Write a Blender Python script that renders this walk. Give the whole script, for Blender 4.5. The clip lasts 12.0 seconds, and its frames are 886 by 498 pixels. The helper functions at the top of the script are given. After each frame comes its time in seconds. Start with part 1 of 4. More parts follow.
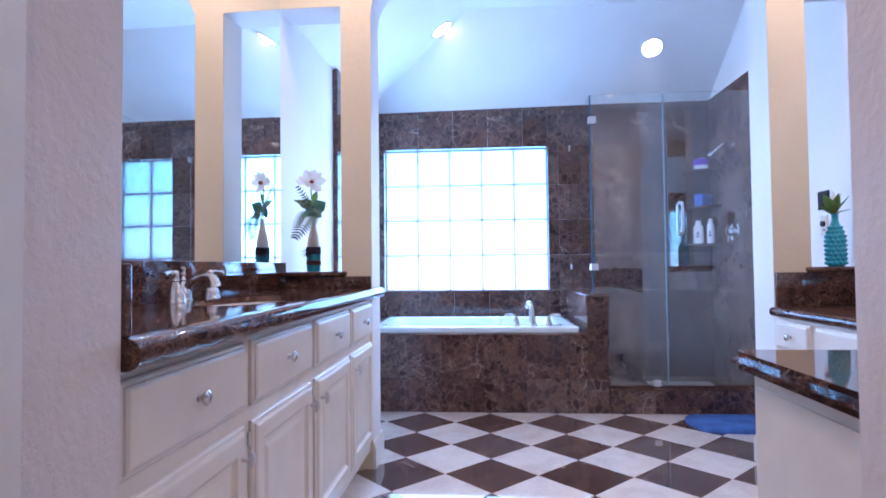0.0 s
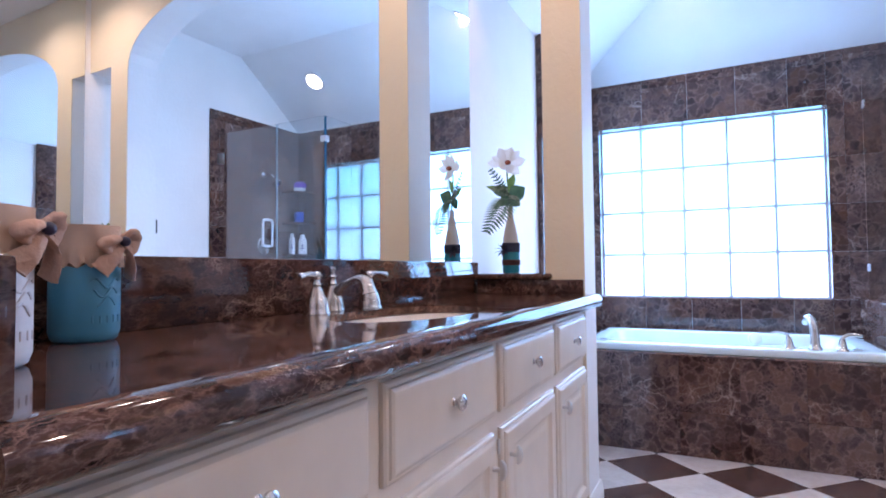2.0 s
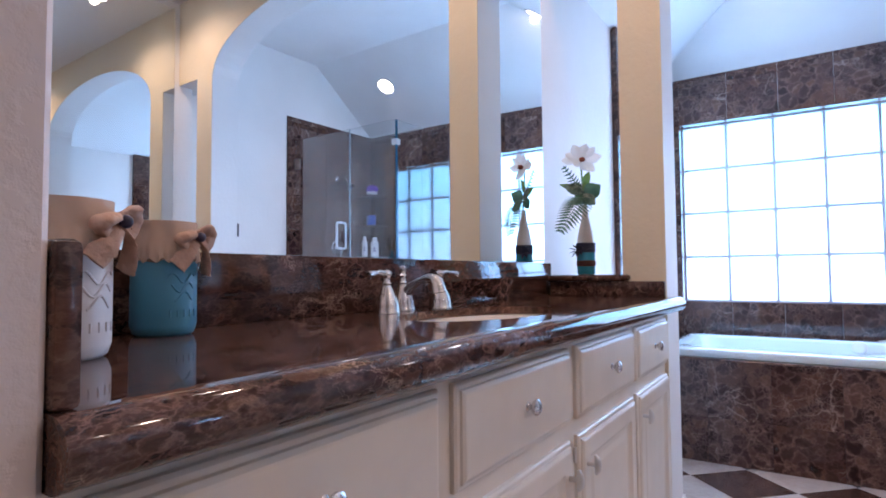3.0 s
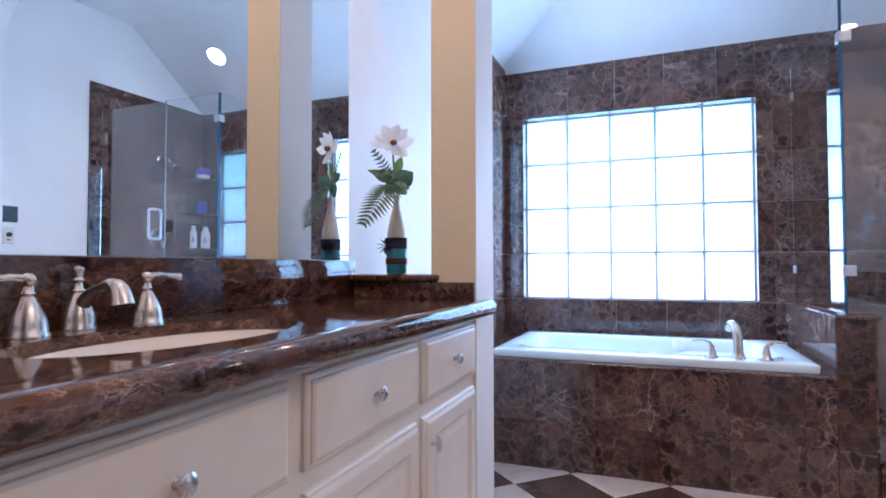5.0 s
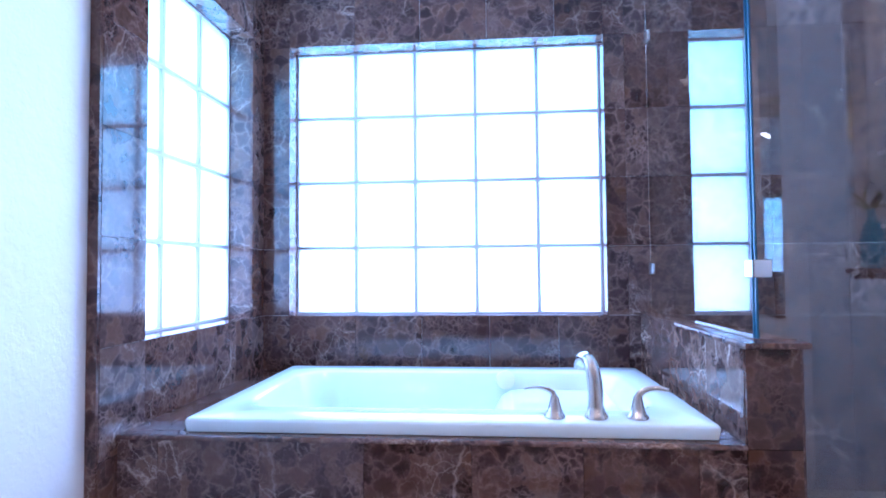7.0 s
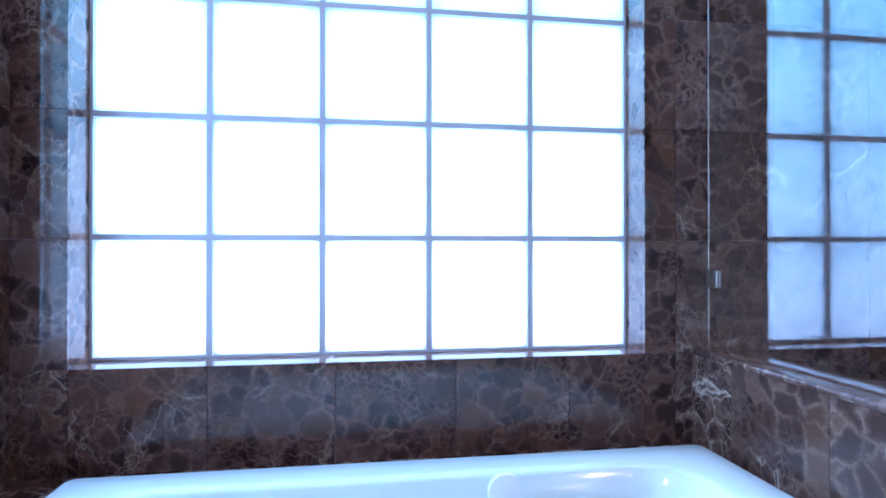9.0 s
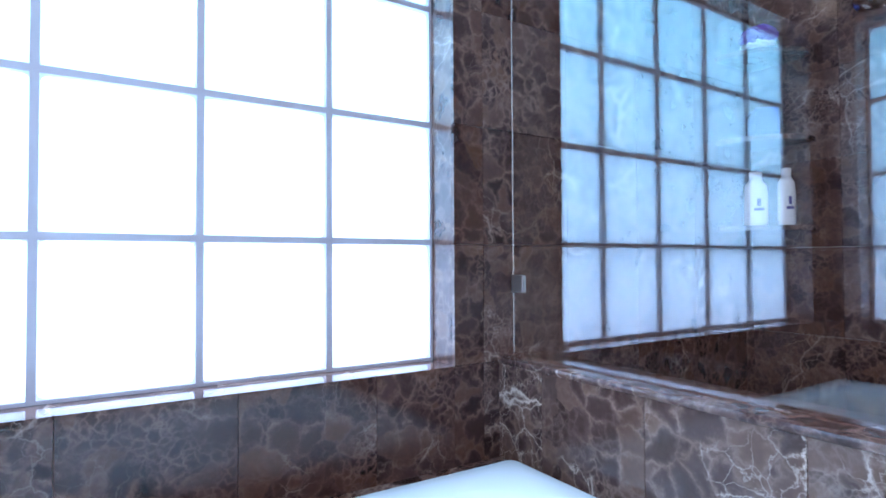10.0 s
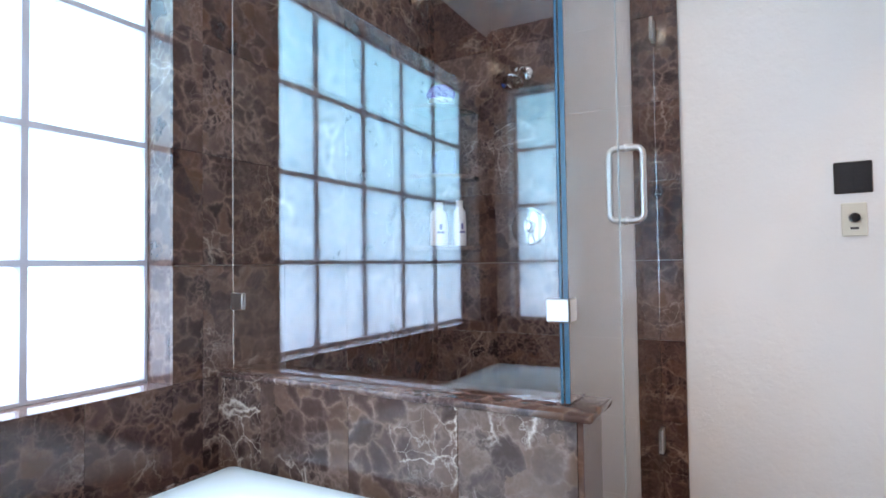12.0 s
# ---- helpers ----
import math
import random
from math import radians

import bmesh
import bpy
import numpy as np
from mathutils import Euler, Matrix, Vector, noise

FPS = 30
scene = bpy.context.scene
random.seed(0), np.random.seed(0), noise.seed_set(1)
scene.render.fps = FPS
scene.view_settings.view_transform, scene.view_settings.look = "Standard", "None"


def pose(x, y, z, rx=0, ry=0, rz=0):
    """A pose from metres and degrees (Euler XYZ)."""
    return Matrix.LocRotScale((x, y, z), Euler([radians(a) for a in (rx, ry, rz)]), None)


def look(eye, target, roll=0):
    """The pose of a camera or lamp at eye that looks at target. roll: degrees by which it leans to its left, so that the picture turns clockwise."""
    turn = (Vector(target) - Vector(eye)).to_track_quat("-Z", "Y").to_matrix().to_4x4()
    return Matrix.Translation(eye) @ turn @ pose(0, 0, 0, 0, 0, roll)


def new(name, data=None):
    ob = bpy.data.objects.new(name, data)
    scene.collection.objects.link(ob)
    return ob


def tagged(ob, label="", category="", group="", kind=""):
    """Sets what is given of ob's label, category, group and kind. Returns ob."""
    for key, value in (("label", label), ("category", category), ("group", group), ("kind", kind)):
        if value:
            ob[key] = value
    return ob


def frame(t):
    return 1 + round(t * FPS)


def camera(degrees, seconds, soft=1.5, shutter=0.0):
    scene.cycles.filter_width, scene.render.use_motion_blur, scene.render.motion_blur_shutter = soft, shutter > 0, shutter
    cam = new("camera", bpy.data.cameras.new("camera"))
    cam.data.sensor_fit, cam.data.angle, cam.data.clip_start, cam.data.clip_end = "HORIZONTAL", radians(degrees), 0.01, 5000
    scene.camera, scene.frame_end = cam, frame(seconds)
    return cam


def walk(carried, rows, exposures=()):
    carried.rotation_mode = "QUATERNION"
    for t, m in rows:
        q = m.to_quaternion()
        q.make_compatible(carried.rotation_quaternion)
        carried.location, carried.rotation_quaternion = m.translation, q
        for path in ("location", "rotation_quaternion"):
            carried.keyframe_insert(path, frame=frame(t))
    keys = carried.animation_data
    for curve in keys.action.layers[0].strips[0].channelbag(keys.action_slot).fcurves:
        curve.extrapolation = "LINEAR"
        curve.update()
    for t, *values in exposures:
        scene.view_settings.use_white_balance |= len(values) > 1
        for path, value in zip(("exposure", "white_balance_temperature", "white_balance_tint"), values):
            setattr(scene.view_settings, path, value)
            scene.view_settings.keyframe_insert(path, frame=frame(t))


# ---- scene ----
cam = camera(76.5, 12.0, 1.8)
PATH = [
    (0, (-0.118, 0.071, 1.054), (-0.274, 2.064, 1.114), -0.6),
    (0.5, (-0.161, 0.352, 1.071), (-0.415, 2.335, 1.13), -0.5),
    (1, (-0.208, 0.538, 1.054), (-0.638, 2.49, 1.119), -0.5),
    (1.5, (-0.232, 0.67, 1.049), (-0.917, 2.547, 1.125), -0.6),
    (2, (-0.238, 0.708, 1.049), (-1.117, 2.503, 1.123), -0.6),
    (2.5, (-0.259, 0.725, 1.046), (-1.284, 2.441, 1.123), -0.5),
    (2.7, (-0.266, 0.734, 1.037), (-1.335, 2.421, 1.129), -0.5),
    (4.3, (-0.172, 0.883, 1.047), (-1.301, 2.532, 1.118), -0.5),
    (4.5, (-0.162, 0.951, 1.05), (-1.196, 2.662, 1.112), -0.1),
    (5, (-0.145, 1.177, 1.06), (-0.862, 3.044, 1.12), -0.1),
    (5.5, (-0.127, 1.5, 1.036), (-0.56, 3.452, 1.103), -0.2),
    (6, (-0.065, 1.865, 1.055), (-0.387, 3.838, 1.125), -0.4),
    (6.5, (-0.08, 2.214, 1.056), (-0.321, 4.199, 1.122), -0.5),
    (7, (-0.089, 2.561, 1.04), (-0.26, 4.552, 1.113), -0.5),
    (7.2, (-0.095, 2.699, 1.052), (-0.243, 4.691, 1.121), -0.6),
    (8.8, (-0.354, 3.627, 1.122), (-0.187, 5.62, 1.114), -0.1),
    (9, (-0.359, 3.712, 1.113), (-0.063, 5.69, 1.122), -0.0),
    (9.5, (-0.35, 3.852, 1.077), (0.285, 5.747, 1.133), -0.1),
    (10, (-0.368, 3.973, 1.096), (0.699, 5.665, 1.143), -0.3),
    (10.5, (-0.403, 4.012, 1.084), (0.949, 5.484, 1.161), -0.6),
    (11, (-0.444, 3.991, 1.112), (1.075, 5.292, 1.178), -0.8),
    (11.5, (-0.487, 3.911, 1.115), (1.13, 5.085, 1.2), -0.9),
    (12, (-0.515, 3.829, 1.132), (1.226, 4.811, 1.192), -0.8),
]
EXPOSURE = [(0.0, 0.20, 6050, 26), (1.0, 0.55, 6150, 27), (2.5, 0.00, 6800, 25), (4.5, -0.14, 7200, 25), (5.5, 0.26, 6650, 25), (6.0, 0.46, 6450, 25), (6.5, 0.32, 6350, 29), (7.0, 0.18, 5850, 30), (8.8, -0.38, 6350, 22), (9.0, -0.42, 6400, 22), (9.5, -0.34, 6700, 21), (10.0, -0.17, 7500, 21), (11.0, 0.08, 8700, 21), (12.0, 0.0, 9800, 21)]
walk(cam, [(t, look(eye, target, roll)) for t, eye, target, roll in PATH], EXPOSURE)

# ---- light ----
world = bpy.data.worlds.new("world")
scene.world = world
world.use_nodes = True
_wn = world.node_tree.nodes
_sky = _wn.new("ShaderNodeTexSky")
_sky.sky_type, _sky.sun_disc = "NISHITA", False
_sky.sun_elevation, _sky.sun_rotation = radians(50), radians(200)
world.node_tree.links.new(_sky.outputs[0], _wn["Background"].inputs[0])
_wn["Background"].inputs[1].default_value = 0.12


def area_light(name, m, w, h, watts, color):
    data = bpy.data.lights.new(name, "AREA")
    data.shape, data.size, data.size_y, data.energy, data.color = "RECTANGLE", w, h, watts, color
    ob = new(name, data)
    ob.matrix_world = m
    return ob


SUN = bpy.data.lights.new("sun", "SUN")
SUN.energy, SUN.angle, SUN.color = 2.0, radians(0.5), (1, 0.95, 0.88)
_sun = new("sun", SUN)
_sun.matrix_world = look((5, -9, 12), (0, 3, 1))

DAY = (0.45, 0.66, 1.0)
area_light("daylight_back", look((-0.31, 5.52, 1.48), (-0.31, 4.0, 1.48)), 1.62, 1.42, 76, DAY)
area_light("daylight_side", look((-1.52, 4.67, 1.48), (0, 4.67, 1.48)), 0.9, 1.42, 35, DAY)
WARM = (1.0, 0.78, 0.60)
CEIL = 3.07


def spot(name, p, watts, color, blend=0.9, size=150):
    data = bpy.data.lights.new(name, "SPOT")
    data.energy, data.color, data.spot_size, data.spot_blend, data.shadow_soft_size = watts, color, radians(size), blend, 0.03
    ob = new(name, data)
    ob.location = p
    return ob


for _x in (-0.78, 1.35):
    for _y in (2.55, 1.6):
        spot("downlight_and_fill_beam", (_x, _y, CEIL - 0.035), 31, WARM)
# Unseen fill light added before the doorway; no ceiling fitting belongs to it.
spot("downlight_and_fill_beam", (-0.3, -0.2, 2.6), 30, (1.0, 0.80, 0.68))
spot("downlight_and_fill_beam", (1.255, 4.742, 2.806), 10, (0.9, 0.93, 1.0))
spot("downlight_and_fill_beam", (-0.44, 4.50, 2.918), 22, (0.9, 0.93, 1.0))


# ---- materials ----
def mat(name, color=(0.8, 0.8, 0.8), rough=0.5, metal=0.0, **kw):
    m = bpy.data.materials.new(name)
    m.use_nodes = True
    b = m.node_tree.nodes["Principled BSDF"]
    b.inputs["Base Color"].default_value = (*color, 1)
    b.inputs["Roughness"].default_value = rough
    b.inputs["Metallic"].default_value = metal
    for k, v in kw.items():
        b.inputs[k.replace("_", " ")].default_value = v
    return m


def nd(m, kind, **kw):
    n = m.node_tree.nodes.new(kind)
    for k, v in kw.items():
        n.inputs[k.replace("_", " ")].default_value = v
    return n


def ln(m, a, b):
    m.node_tree.links.new(a, b)


def ramp(m, fac, stops):
    r = m.node_tree.nodes.new("ShaderNodeValToRGB")
    e = r.color_ramp.elements
    while len(e) < len(stops):
        e.new(0.5)
    for el, (p, c) in zip(e, stops):
        el.position = p
        el.color = (*c, 1) if len(c) == 3 else c
    ln(m, fac, r.inputs[0])
    return r.outputs[0]


def mix(m, fac, a, b, blend="MIX"):
    n = m.node_tree.nodes.new("ShaderNodeMix")
    n.data_type, n.blend_type = "RGBA", blend
    for sock, v in ((n.inputs[0], fac), (n.inputs[6], a), (n.inputs[7], b)):
        if isinstance(v, (int, float)):
            sock.default_value = v
        elif isinstance(v, tuple):
            sock.default_value = (*v, 1)
        else:
            ln(m, v, sock)
    return n.outputs[2]


def math_node(m, op, a, b=0.0):
    n = m.node_tree.nodes.new("ShaderNodeMath")
    n.operation = op
    for i, v in enumerate((a, b)):
        if isinstance(v, (int, float)):
            n.inputs[i].default_value = v
        else:
            ln(m, v, n.inputs[i])
    return n.outputs[0]


def coords(m, spread=True):
    """Object coordinates, moved for each object by its own random number."""
    tc = m.node_tree.nodes.new("ShaderNodeTexCoord")
    if not spread:
        return tc.outputs["Object"], None
    oi = m.node_tree.nodes.new("ShaderNodeObjectInfo")
    mul = m.node_tree.nodes.new("ShaderNodeVectorMath")
    mul.operation = "MULTIPLY_ADD"
    ln(m, oi.outputs["Random"], mul.inputs[0])
    mul.inputs[1].default_value = (37.0, 71.0, 113.0)
    ln(m, tc.outputs["Object"], mul.inputs[2])
    return mul.outputs[0], oi.outputs["Random"]


def bump(m, height, strength, dist=0.002):
    b = nd(m, "ShaderNodeBump", Strength=strength, Distance=dist)
    ln(m, height, b.inputs["Height"])
    ln(m, b.outputs[0], m.node_tree.nodes["Principled BSDF"].inputs["Normal"])


def marble(name, dark, mid, light, vein, rough, veins=1.0, scale=1.0, web=0.6, rust=(0.10, 0.052, 0.034), drawn=1.0):
    """Brown breccia marble: rounded dark and rusty pebbles in a soft paler ground, with a few sharp bright veins."""
    m = mat(name, mid, rough)
    bs = m.node_tree.nodes["Principled BSDF"]
    v, rnd = coords(m)
    if drawn != 1.0:
        pull_out = m.node_tree.nodes.new("ShaderNodeVectorMath")
        pull_out.operation = "MULTIPLY"
        pull_out.inputs[1].default_value = (1.0, drawn, 1.0)
        ln(m, v, pull_out.inputs[0])
        v = pull_out.outputs[0]

    def noise_of(sc, detail, vec, rough_n=0.6):
        n = nd(m, "ShaderNodeTexNoise", Scale=sc * scale, Detail=detail, Roughness=rough_n)
        ln(m, vec, n.inputs["Vector"])
        return n

    def warp(sc, detail, amount):
        a = m.node_tree.nodes.new("ShaderNodeVectorMath")
        a.operation = "MULTIPLY_ADD"
        ln(m, noise_of(sc, detail, v).outputs["Color"], a.inputs[0])
        a.inputs[1].default_value = (amount,) * 3
        ln(m, v, a.inputs[2])
        return a.outputs[0]

    def grey(k):
        return (k, k, k)

    def cells(vec, sc, stops):
        vo = m.node_tree.nodes.new("ShaderNodeTexVoronoi")
        vo.feature = "DISTANCE_TO_EDGE"
        vo.inputs["Scale"].default_value = sc * scale
        ln(m, vec, vo.inputs["Vector"])
        return ramp(m, vo.outputs["Distance"], [(p, grey(k)) for p, k in stops])

    w1, w2 = warp(6.0, 7.0, 0.17), warp(15.0, 6.0, 0.080)
    tint = nd(m, "ShaderNodeTexVoronoi", Scale=17.0 * scale)
    ln(m, w2, tint.inputs["Vector"])
    one = m.node_tree.nodes.new("ShaderNodeSeparateColor")
    ln(m, tint.outputs["Color"], one.inputs[0])
    pebble = ramp(m, one.outputs[0], [(0.0, dark), (0.25, tuple(1.7 * k for k in dark)), (0.50, tuple(0.72 * k for k in mid)), (0.8, rust), (1.0, mid)])
    ground = ramp(m, noise_of(19.0, 8.0, w2, 0.7).outputs[0], [(0.34, mid), (0.50, tuple(0.5 * (a + b) for a, b in zip(mid, light))), (0.68, light)])
    cloud = ramp(m, noise_of(3.6, 4.0, w1).outputs[0], [(0.34, grey(0.25)), (0.50, grey(0.65)), (0.64, grey(1.0))])
    big = cells(w2, 17.0, [(0.0, 1.0), (0.03, 0.70), (0.11, 0.20), (0.22, 0.0)])
    small = cells(w2, 42.0, [(0.0, 1.0), (0.05, 0.60), (0.16, 0.20), (0.28, 0.0)])
    swap = ramp(m, noise_of(5.0, 2.0, v).outputs[0], [(0.44, grey(0.0)), (0.60, grey(1.0))])
    net = mix(m, swap, big, small)
    cover = math_node(m, "MULTIPLY", math_node(m, "MULTIPLY", net, cloud), 1.5 * web)
    out = mix(m, math_node(m, "MINIMUM", cover, 0.92), pebble, ground)
    wash = ramp(m, noise_of(2.3, 3.0, w1).outputs[0], [(0.56, grey(0.0)), (0.72, grey(0.55))])
    out = mix(m, wash, out, ground)
    fine = ramp(m, noise_of(70.0, 3.0, v).outputs[0], [(0.3, grey(0.80)), (0.7, grey(1.0))])
    out = mix(m, 1.0, out, fine, "MULTIPLY")
    keep = ramp(m, noise_of(3.4, 2.0, w2).outputs[0], [(0.52 - 0.08 * max(0.0, veins - 1.0), grey(0.0)), (0.60 - 0.08 * max(0.0, veins - 1.0), grey(1.0))])
    for vec, sc, wide, amt in ((w1, 3.2, 0.022, 1.0), (w1, 8.5, 0.026, 0.8), (w2, 22.0, 0.035, 0.45)):
        line = cells(vec, sc, [(0.0, 1.0), (wide * 0.4, 0.35), (wide, 0.0)])
        out = mix(m, math_node(m, "MULTIPLY", math_node(m, "MULTIPLY", line, keep), amt * veins), out, vein)
    tone = nd(m, "ShaderNodeHueSaturation")
    ln(m, out, tone.inputs["Color"])
    ln(m, math_node(m, "ADD", math_node(m, "MULTIPLY", rnd, 0.45), 0.78), tone.inputs["Value"])
    ln(m, math_node(m, "SUBTRACT", 1.30, math_node(m, "MULTIPLY", rnd, 0.35)), tone.inputs["Saturation"])
    ln(m, tone.outputs[0], bs.inputs["Base Color"])
    return m


MARBLE = marble("marble_brown", (0.027, 0.0145, 0.014), (0.088, 0.050, 0.045), (0.27, 0.175, 0.148), (0.50, 0.39, 0.34), 0.06, 0.5, 1.0, 0.90, (0.125, 0.068, 0.050))
MARBLE_VEINED = marble("marble_brown_veined", (0.036, 0.020, 0.018), (0.098, 0.058, 0.050), (0.30, 0.205, 0.172), (0.50, 0.40, 0.35), 0.06, 1.25, 0.9, 0.70, (0.125, 0.072, 0.054))
MARBLE_RED = marble("marble_counter", (0.016, 0.008, 0.008), (0.048, 0.026, 0.023), (0.25, 0.150, 0.122), (0.40, 0.27, 0.215), 0.05, 0.8, 1.9, 1.0, (0.095, 0.047, 0.035), 0.5)
MARBLE_FLOOR = marble("marble_floor_dark", (0.055, 0.034, 0.032), (0.115, 0.075, 0.069), (0.23, 0.160, 0.142), (0.40, 0.32, 0.28), 0.03, 0.6, 1.0, 0.75, (0.135, 0.084, 0.070))


def cream_stone():
    m = mat("marble_floor_cream", (0.74, 0.68, 0.64), 0.03)
    v, _ = coords(m)
    cloud = nd(m, "ShaderNodeTexNoise", Scale=7.0, Detail=6.0, Distortion=0.6)
    fine = nd(m, "ShaderNodeTexNoise", Scale=45.0, Detail=3.0)
    ln(m, v, cloud.inputs["Vector"])
    ln(m, v, fine.inputs["Vector"])
    c = ramp(m, cloud.outputs[0], [(0.34, (0.66, 0.585, 0.54)), (0.50, (0.73, 0.665, 0.62)), (0.66, (0.77, 0.71, 0.67))])
    c = mix(m, 1.0, c, ramp(m, fine.outputs[0], [(0.35, (0.94, 0.92, 0.91)), (0.6, (1.0, 1.0, 1.0))]), "MULTIPLY")
    ln(m, c, m.node_tree.nodes["Principled BSDF"].inputs["Base Color"])
    return m


CREAM_TILE = cream_stone()
for _m in (MARBLE_FLOOR, CREAM_TILE):
    _m.node_tree.nodes["Principled BSDF"].inputs["Coat Weight"].default_value = 0.8
    _m.node_tree.nodes["Principled BSDF"].inputs["Coat Roughness"].default_value = 0.02


def plaster(name, color, rough=0.65, strength=0.18):
    m = mat(name, color, rough)
    v, _ = coords(m, False)
    n1 = nd(m, "ShaderNodeTexNoise", Scale=2.5, Detail=3.0)
    n2 = nd(m, "ShaderNodeTexNoise", Scale=34.0, Detail=5.0, Roughness=0.6)
    ln(m, v, n1.inputs["Vector"])
    ln(m, v, n2.inputs["Vector"])
    c = ramp(m, n1.outputs[0], [(0.3, tuple(k * 0.94 for k in color)), (0.7, color)])
    ln(m, c, m.node_tree.nodes["Principled BSDF"].inputs["Base Color"])
    bump(m, ramp(m, n2.outputs[0], [(0.42, (0, 0, 0)), (0.58, (1, 1, 1))]), strength, 0.003)
    return m


WHITE = plaster("plaster_white", (0.80, 0.79, 0.78))
CREAM = plaster("plaster_cream", (0.76, 0.66, 0.50))
PINKISH = plaster("plaster_entry", (0.72, 0.645, 0.62), 0.6, 0.22)
CEILING_WHITE = plaster("ceiling_white", (0.82, 0.82, 0.82), 0.75, 0.15)


def painted(name, color, rough):
    m = mat(name, color, rough)
    v, _ = coords(m)
    n1 = nd(m, "ShaderNodeTexNoise", Scale=9.0, Detail=4.0)
    ln(m, v, n1.inputs["Vector"])
    c = ramp(m, n1.outputs[0], [(0.35, tuple(k * 0.93 for k in color)), (0.65, color)])
    ln(m, c, m.node_tree.nodes["Principled BSDF"].inputs["Base Color"])
    n2 = nd(m, "ShaderNodeTexNoise", Scale=60.0, Detail=2.0)
    ln(m, v, n2.inputs["Vector"])
    bump(m, n2.outputs[0], 0.06, 0.001)
    return m


CABINET = painted("cabinet_paint", (0.77, 0.70, 0.62), 0.32)
TRIM = painted("trim_paint", (0.80, 0.78, 0.76), 0.35)
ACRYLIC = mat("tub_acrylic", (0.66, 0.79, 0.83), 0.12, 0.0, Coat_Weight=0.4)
PORCELAIN = mat("porcelain", (0.80, 0.79, 0.77), 0.1)
CHROME = mat("chrome", (0.80, 0.80, 0.82), 0.12, 1.0)
KNOB = mat("polished_nickel", (0.66, 0.65, 0.66), 0.22, 1.0)
NICKEL = mat("brushed_nickel", (0.62, 0.59, 0.56), 0.24, 1.0)
STEEL = mat("satin_steel", (0.70, 0.69, 0.68), 0.32, 1.0)
MIRROR = mat("mirror_silver", (0.88, 0.91, 0.91), 0.0, 1.0)
GLASS = mat("shower_glass", (0.92, 0.96, 0.97), 0.0, 0.0, Transmission_Weight=1.0, IOR=1.75)
SEAL = mat("clear_seal", (0.55, 0.72, 0.78), 0.25, 0.0, Transmission_Weight=0.5)
GLASS_EDGE = mat("glass_edge", (0.012, 0.09, 0.15), 0.2)
GROUT = mat("grout_dark", (0.035, 0.028, 0.026), 0.8)
MORTAR = mat("block_mortar", (0.50, 0.50, 0.56), 0.7)
DARK = mat("black_plastic", (0.012, 0.012, 0.016), 0.3)
IVORY = mat("ivory_plastic", (0.66, 0.63, 0.54), 0.35)
WHITE_PLASTIC = mat("white_plastic", (0.82, 0.82, 0.84), 0.25)
BLUE_PLASTIC = mat("blue_plastic", (0.01, 0.07, 0.42), 0.4)
PURPLE = mat("purple_mesh", (0.16, 0.05, 0.42), 0.8)
WIRE = mat("coated_wire", (0.7, 0.72, 0.74), 0.3, 0.6)
LABEL_INK = mat("label_ink", (0.06, 0.05, 0.22), 0.5)


def emitter(name, color, strength):
    m = mat(name, color, 0.5)
    b = m.node_tree.nodes["Principled BSDF"]
    b.inputs["Emission Color"].default_value = (*color, 1)
    b.inputs["Emission Strength"].default_value = strength
    return m


BULB = emitter("lamp_face", (1.0, 0.97, 0.93), 14)


def block_glass():
    m = bpy.data.materials.new("glass_block_sky_tint")
    m.use_nodes = True
    nt = m.node_tree
    nt.nodes.clear()
    out = nt.nodes.new("ShaderNodeOutputMaterial")
    tr = nt.nodes.new("ShaderNodeBsdfTranslucent")
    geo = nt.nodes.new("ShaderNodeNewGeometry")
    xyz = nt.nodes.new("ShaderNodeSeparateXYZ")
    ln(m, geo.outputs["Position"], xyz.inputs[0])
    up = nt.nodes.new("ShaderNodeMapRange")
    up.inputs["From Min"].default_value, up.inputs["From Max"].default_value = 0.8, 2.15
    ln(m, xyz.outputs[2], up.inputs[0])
    # The sky's light put into the glass colour: paler below, bluer towards the top.
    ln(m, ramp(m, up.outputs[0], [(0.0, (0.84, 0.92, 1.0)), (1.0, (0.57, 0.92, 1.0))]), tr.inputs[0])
    gl = nt.nodes.new("ShaderNodeBsdfGlossy")
    gl.inputs["Roughness"].default_value = 0.15
    mx = nt.nodes.new("ShaderNodeMixShader")
    mx.inputs[0].default_value = 0.05
    tc = nt.nodes.new("ShaderNodeTexCoord")
    no = nt.nodes.new("ShaderNodeTexNoise")
    no.inputs["Scale"].default_value = 9
    ln(m, tc.outputs["Object"], no.inputs["Vector"])
    bp = nt.nodes.new("ShaderNodeBump")
    bp.inputs["Strength"].default_value = 0.02
    bp.inputs["Distance"].default_value = 0.004
    ln(m, no.outputs[0], bp.inputs["Height"])
    ln(m, bp.outputs[0], tr.inputs["Normal"])
    ln(m, bp.outputs[0], gl.inputs["Normal"])
    ln(m, tr.outputs[0], mx.inputs[1])
    ln(m, gl.outputs[0], mx.inputs[2])
    ln(m, mx.outputs[0], out.inputs[0])
    return m


BLOCK = block_glass()


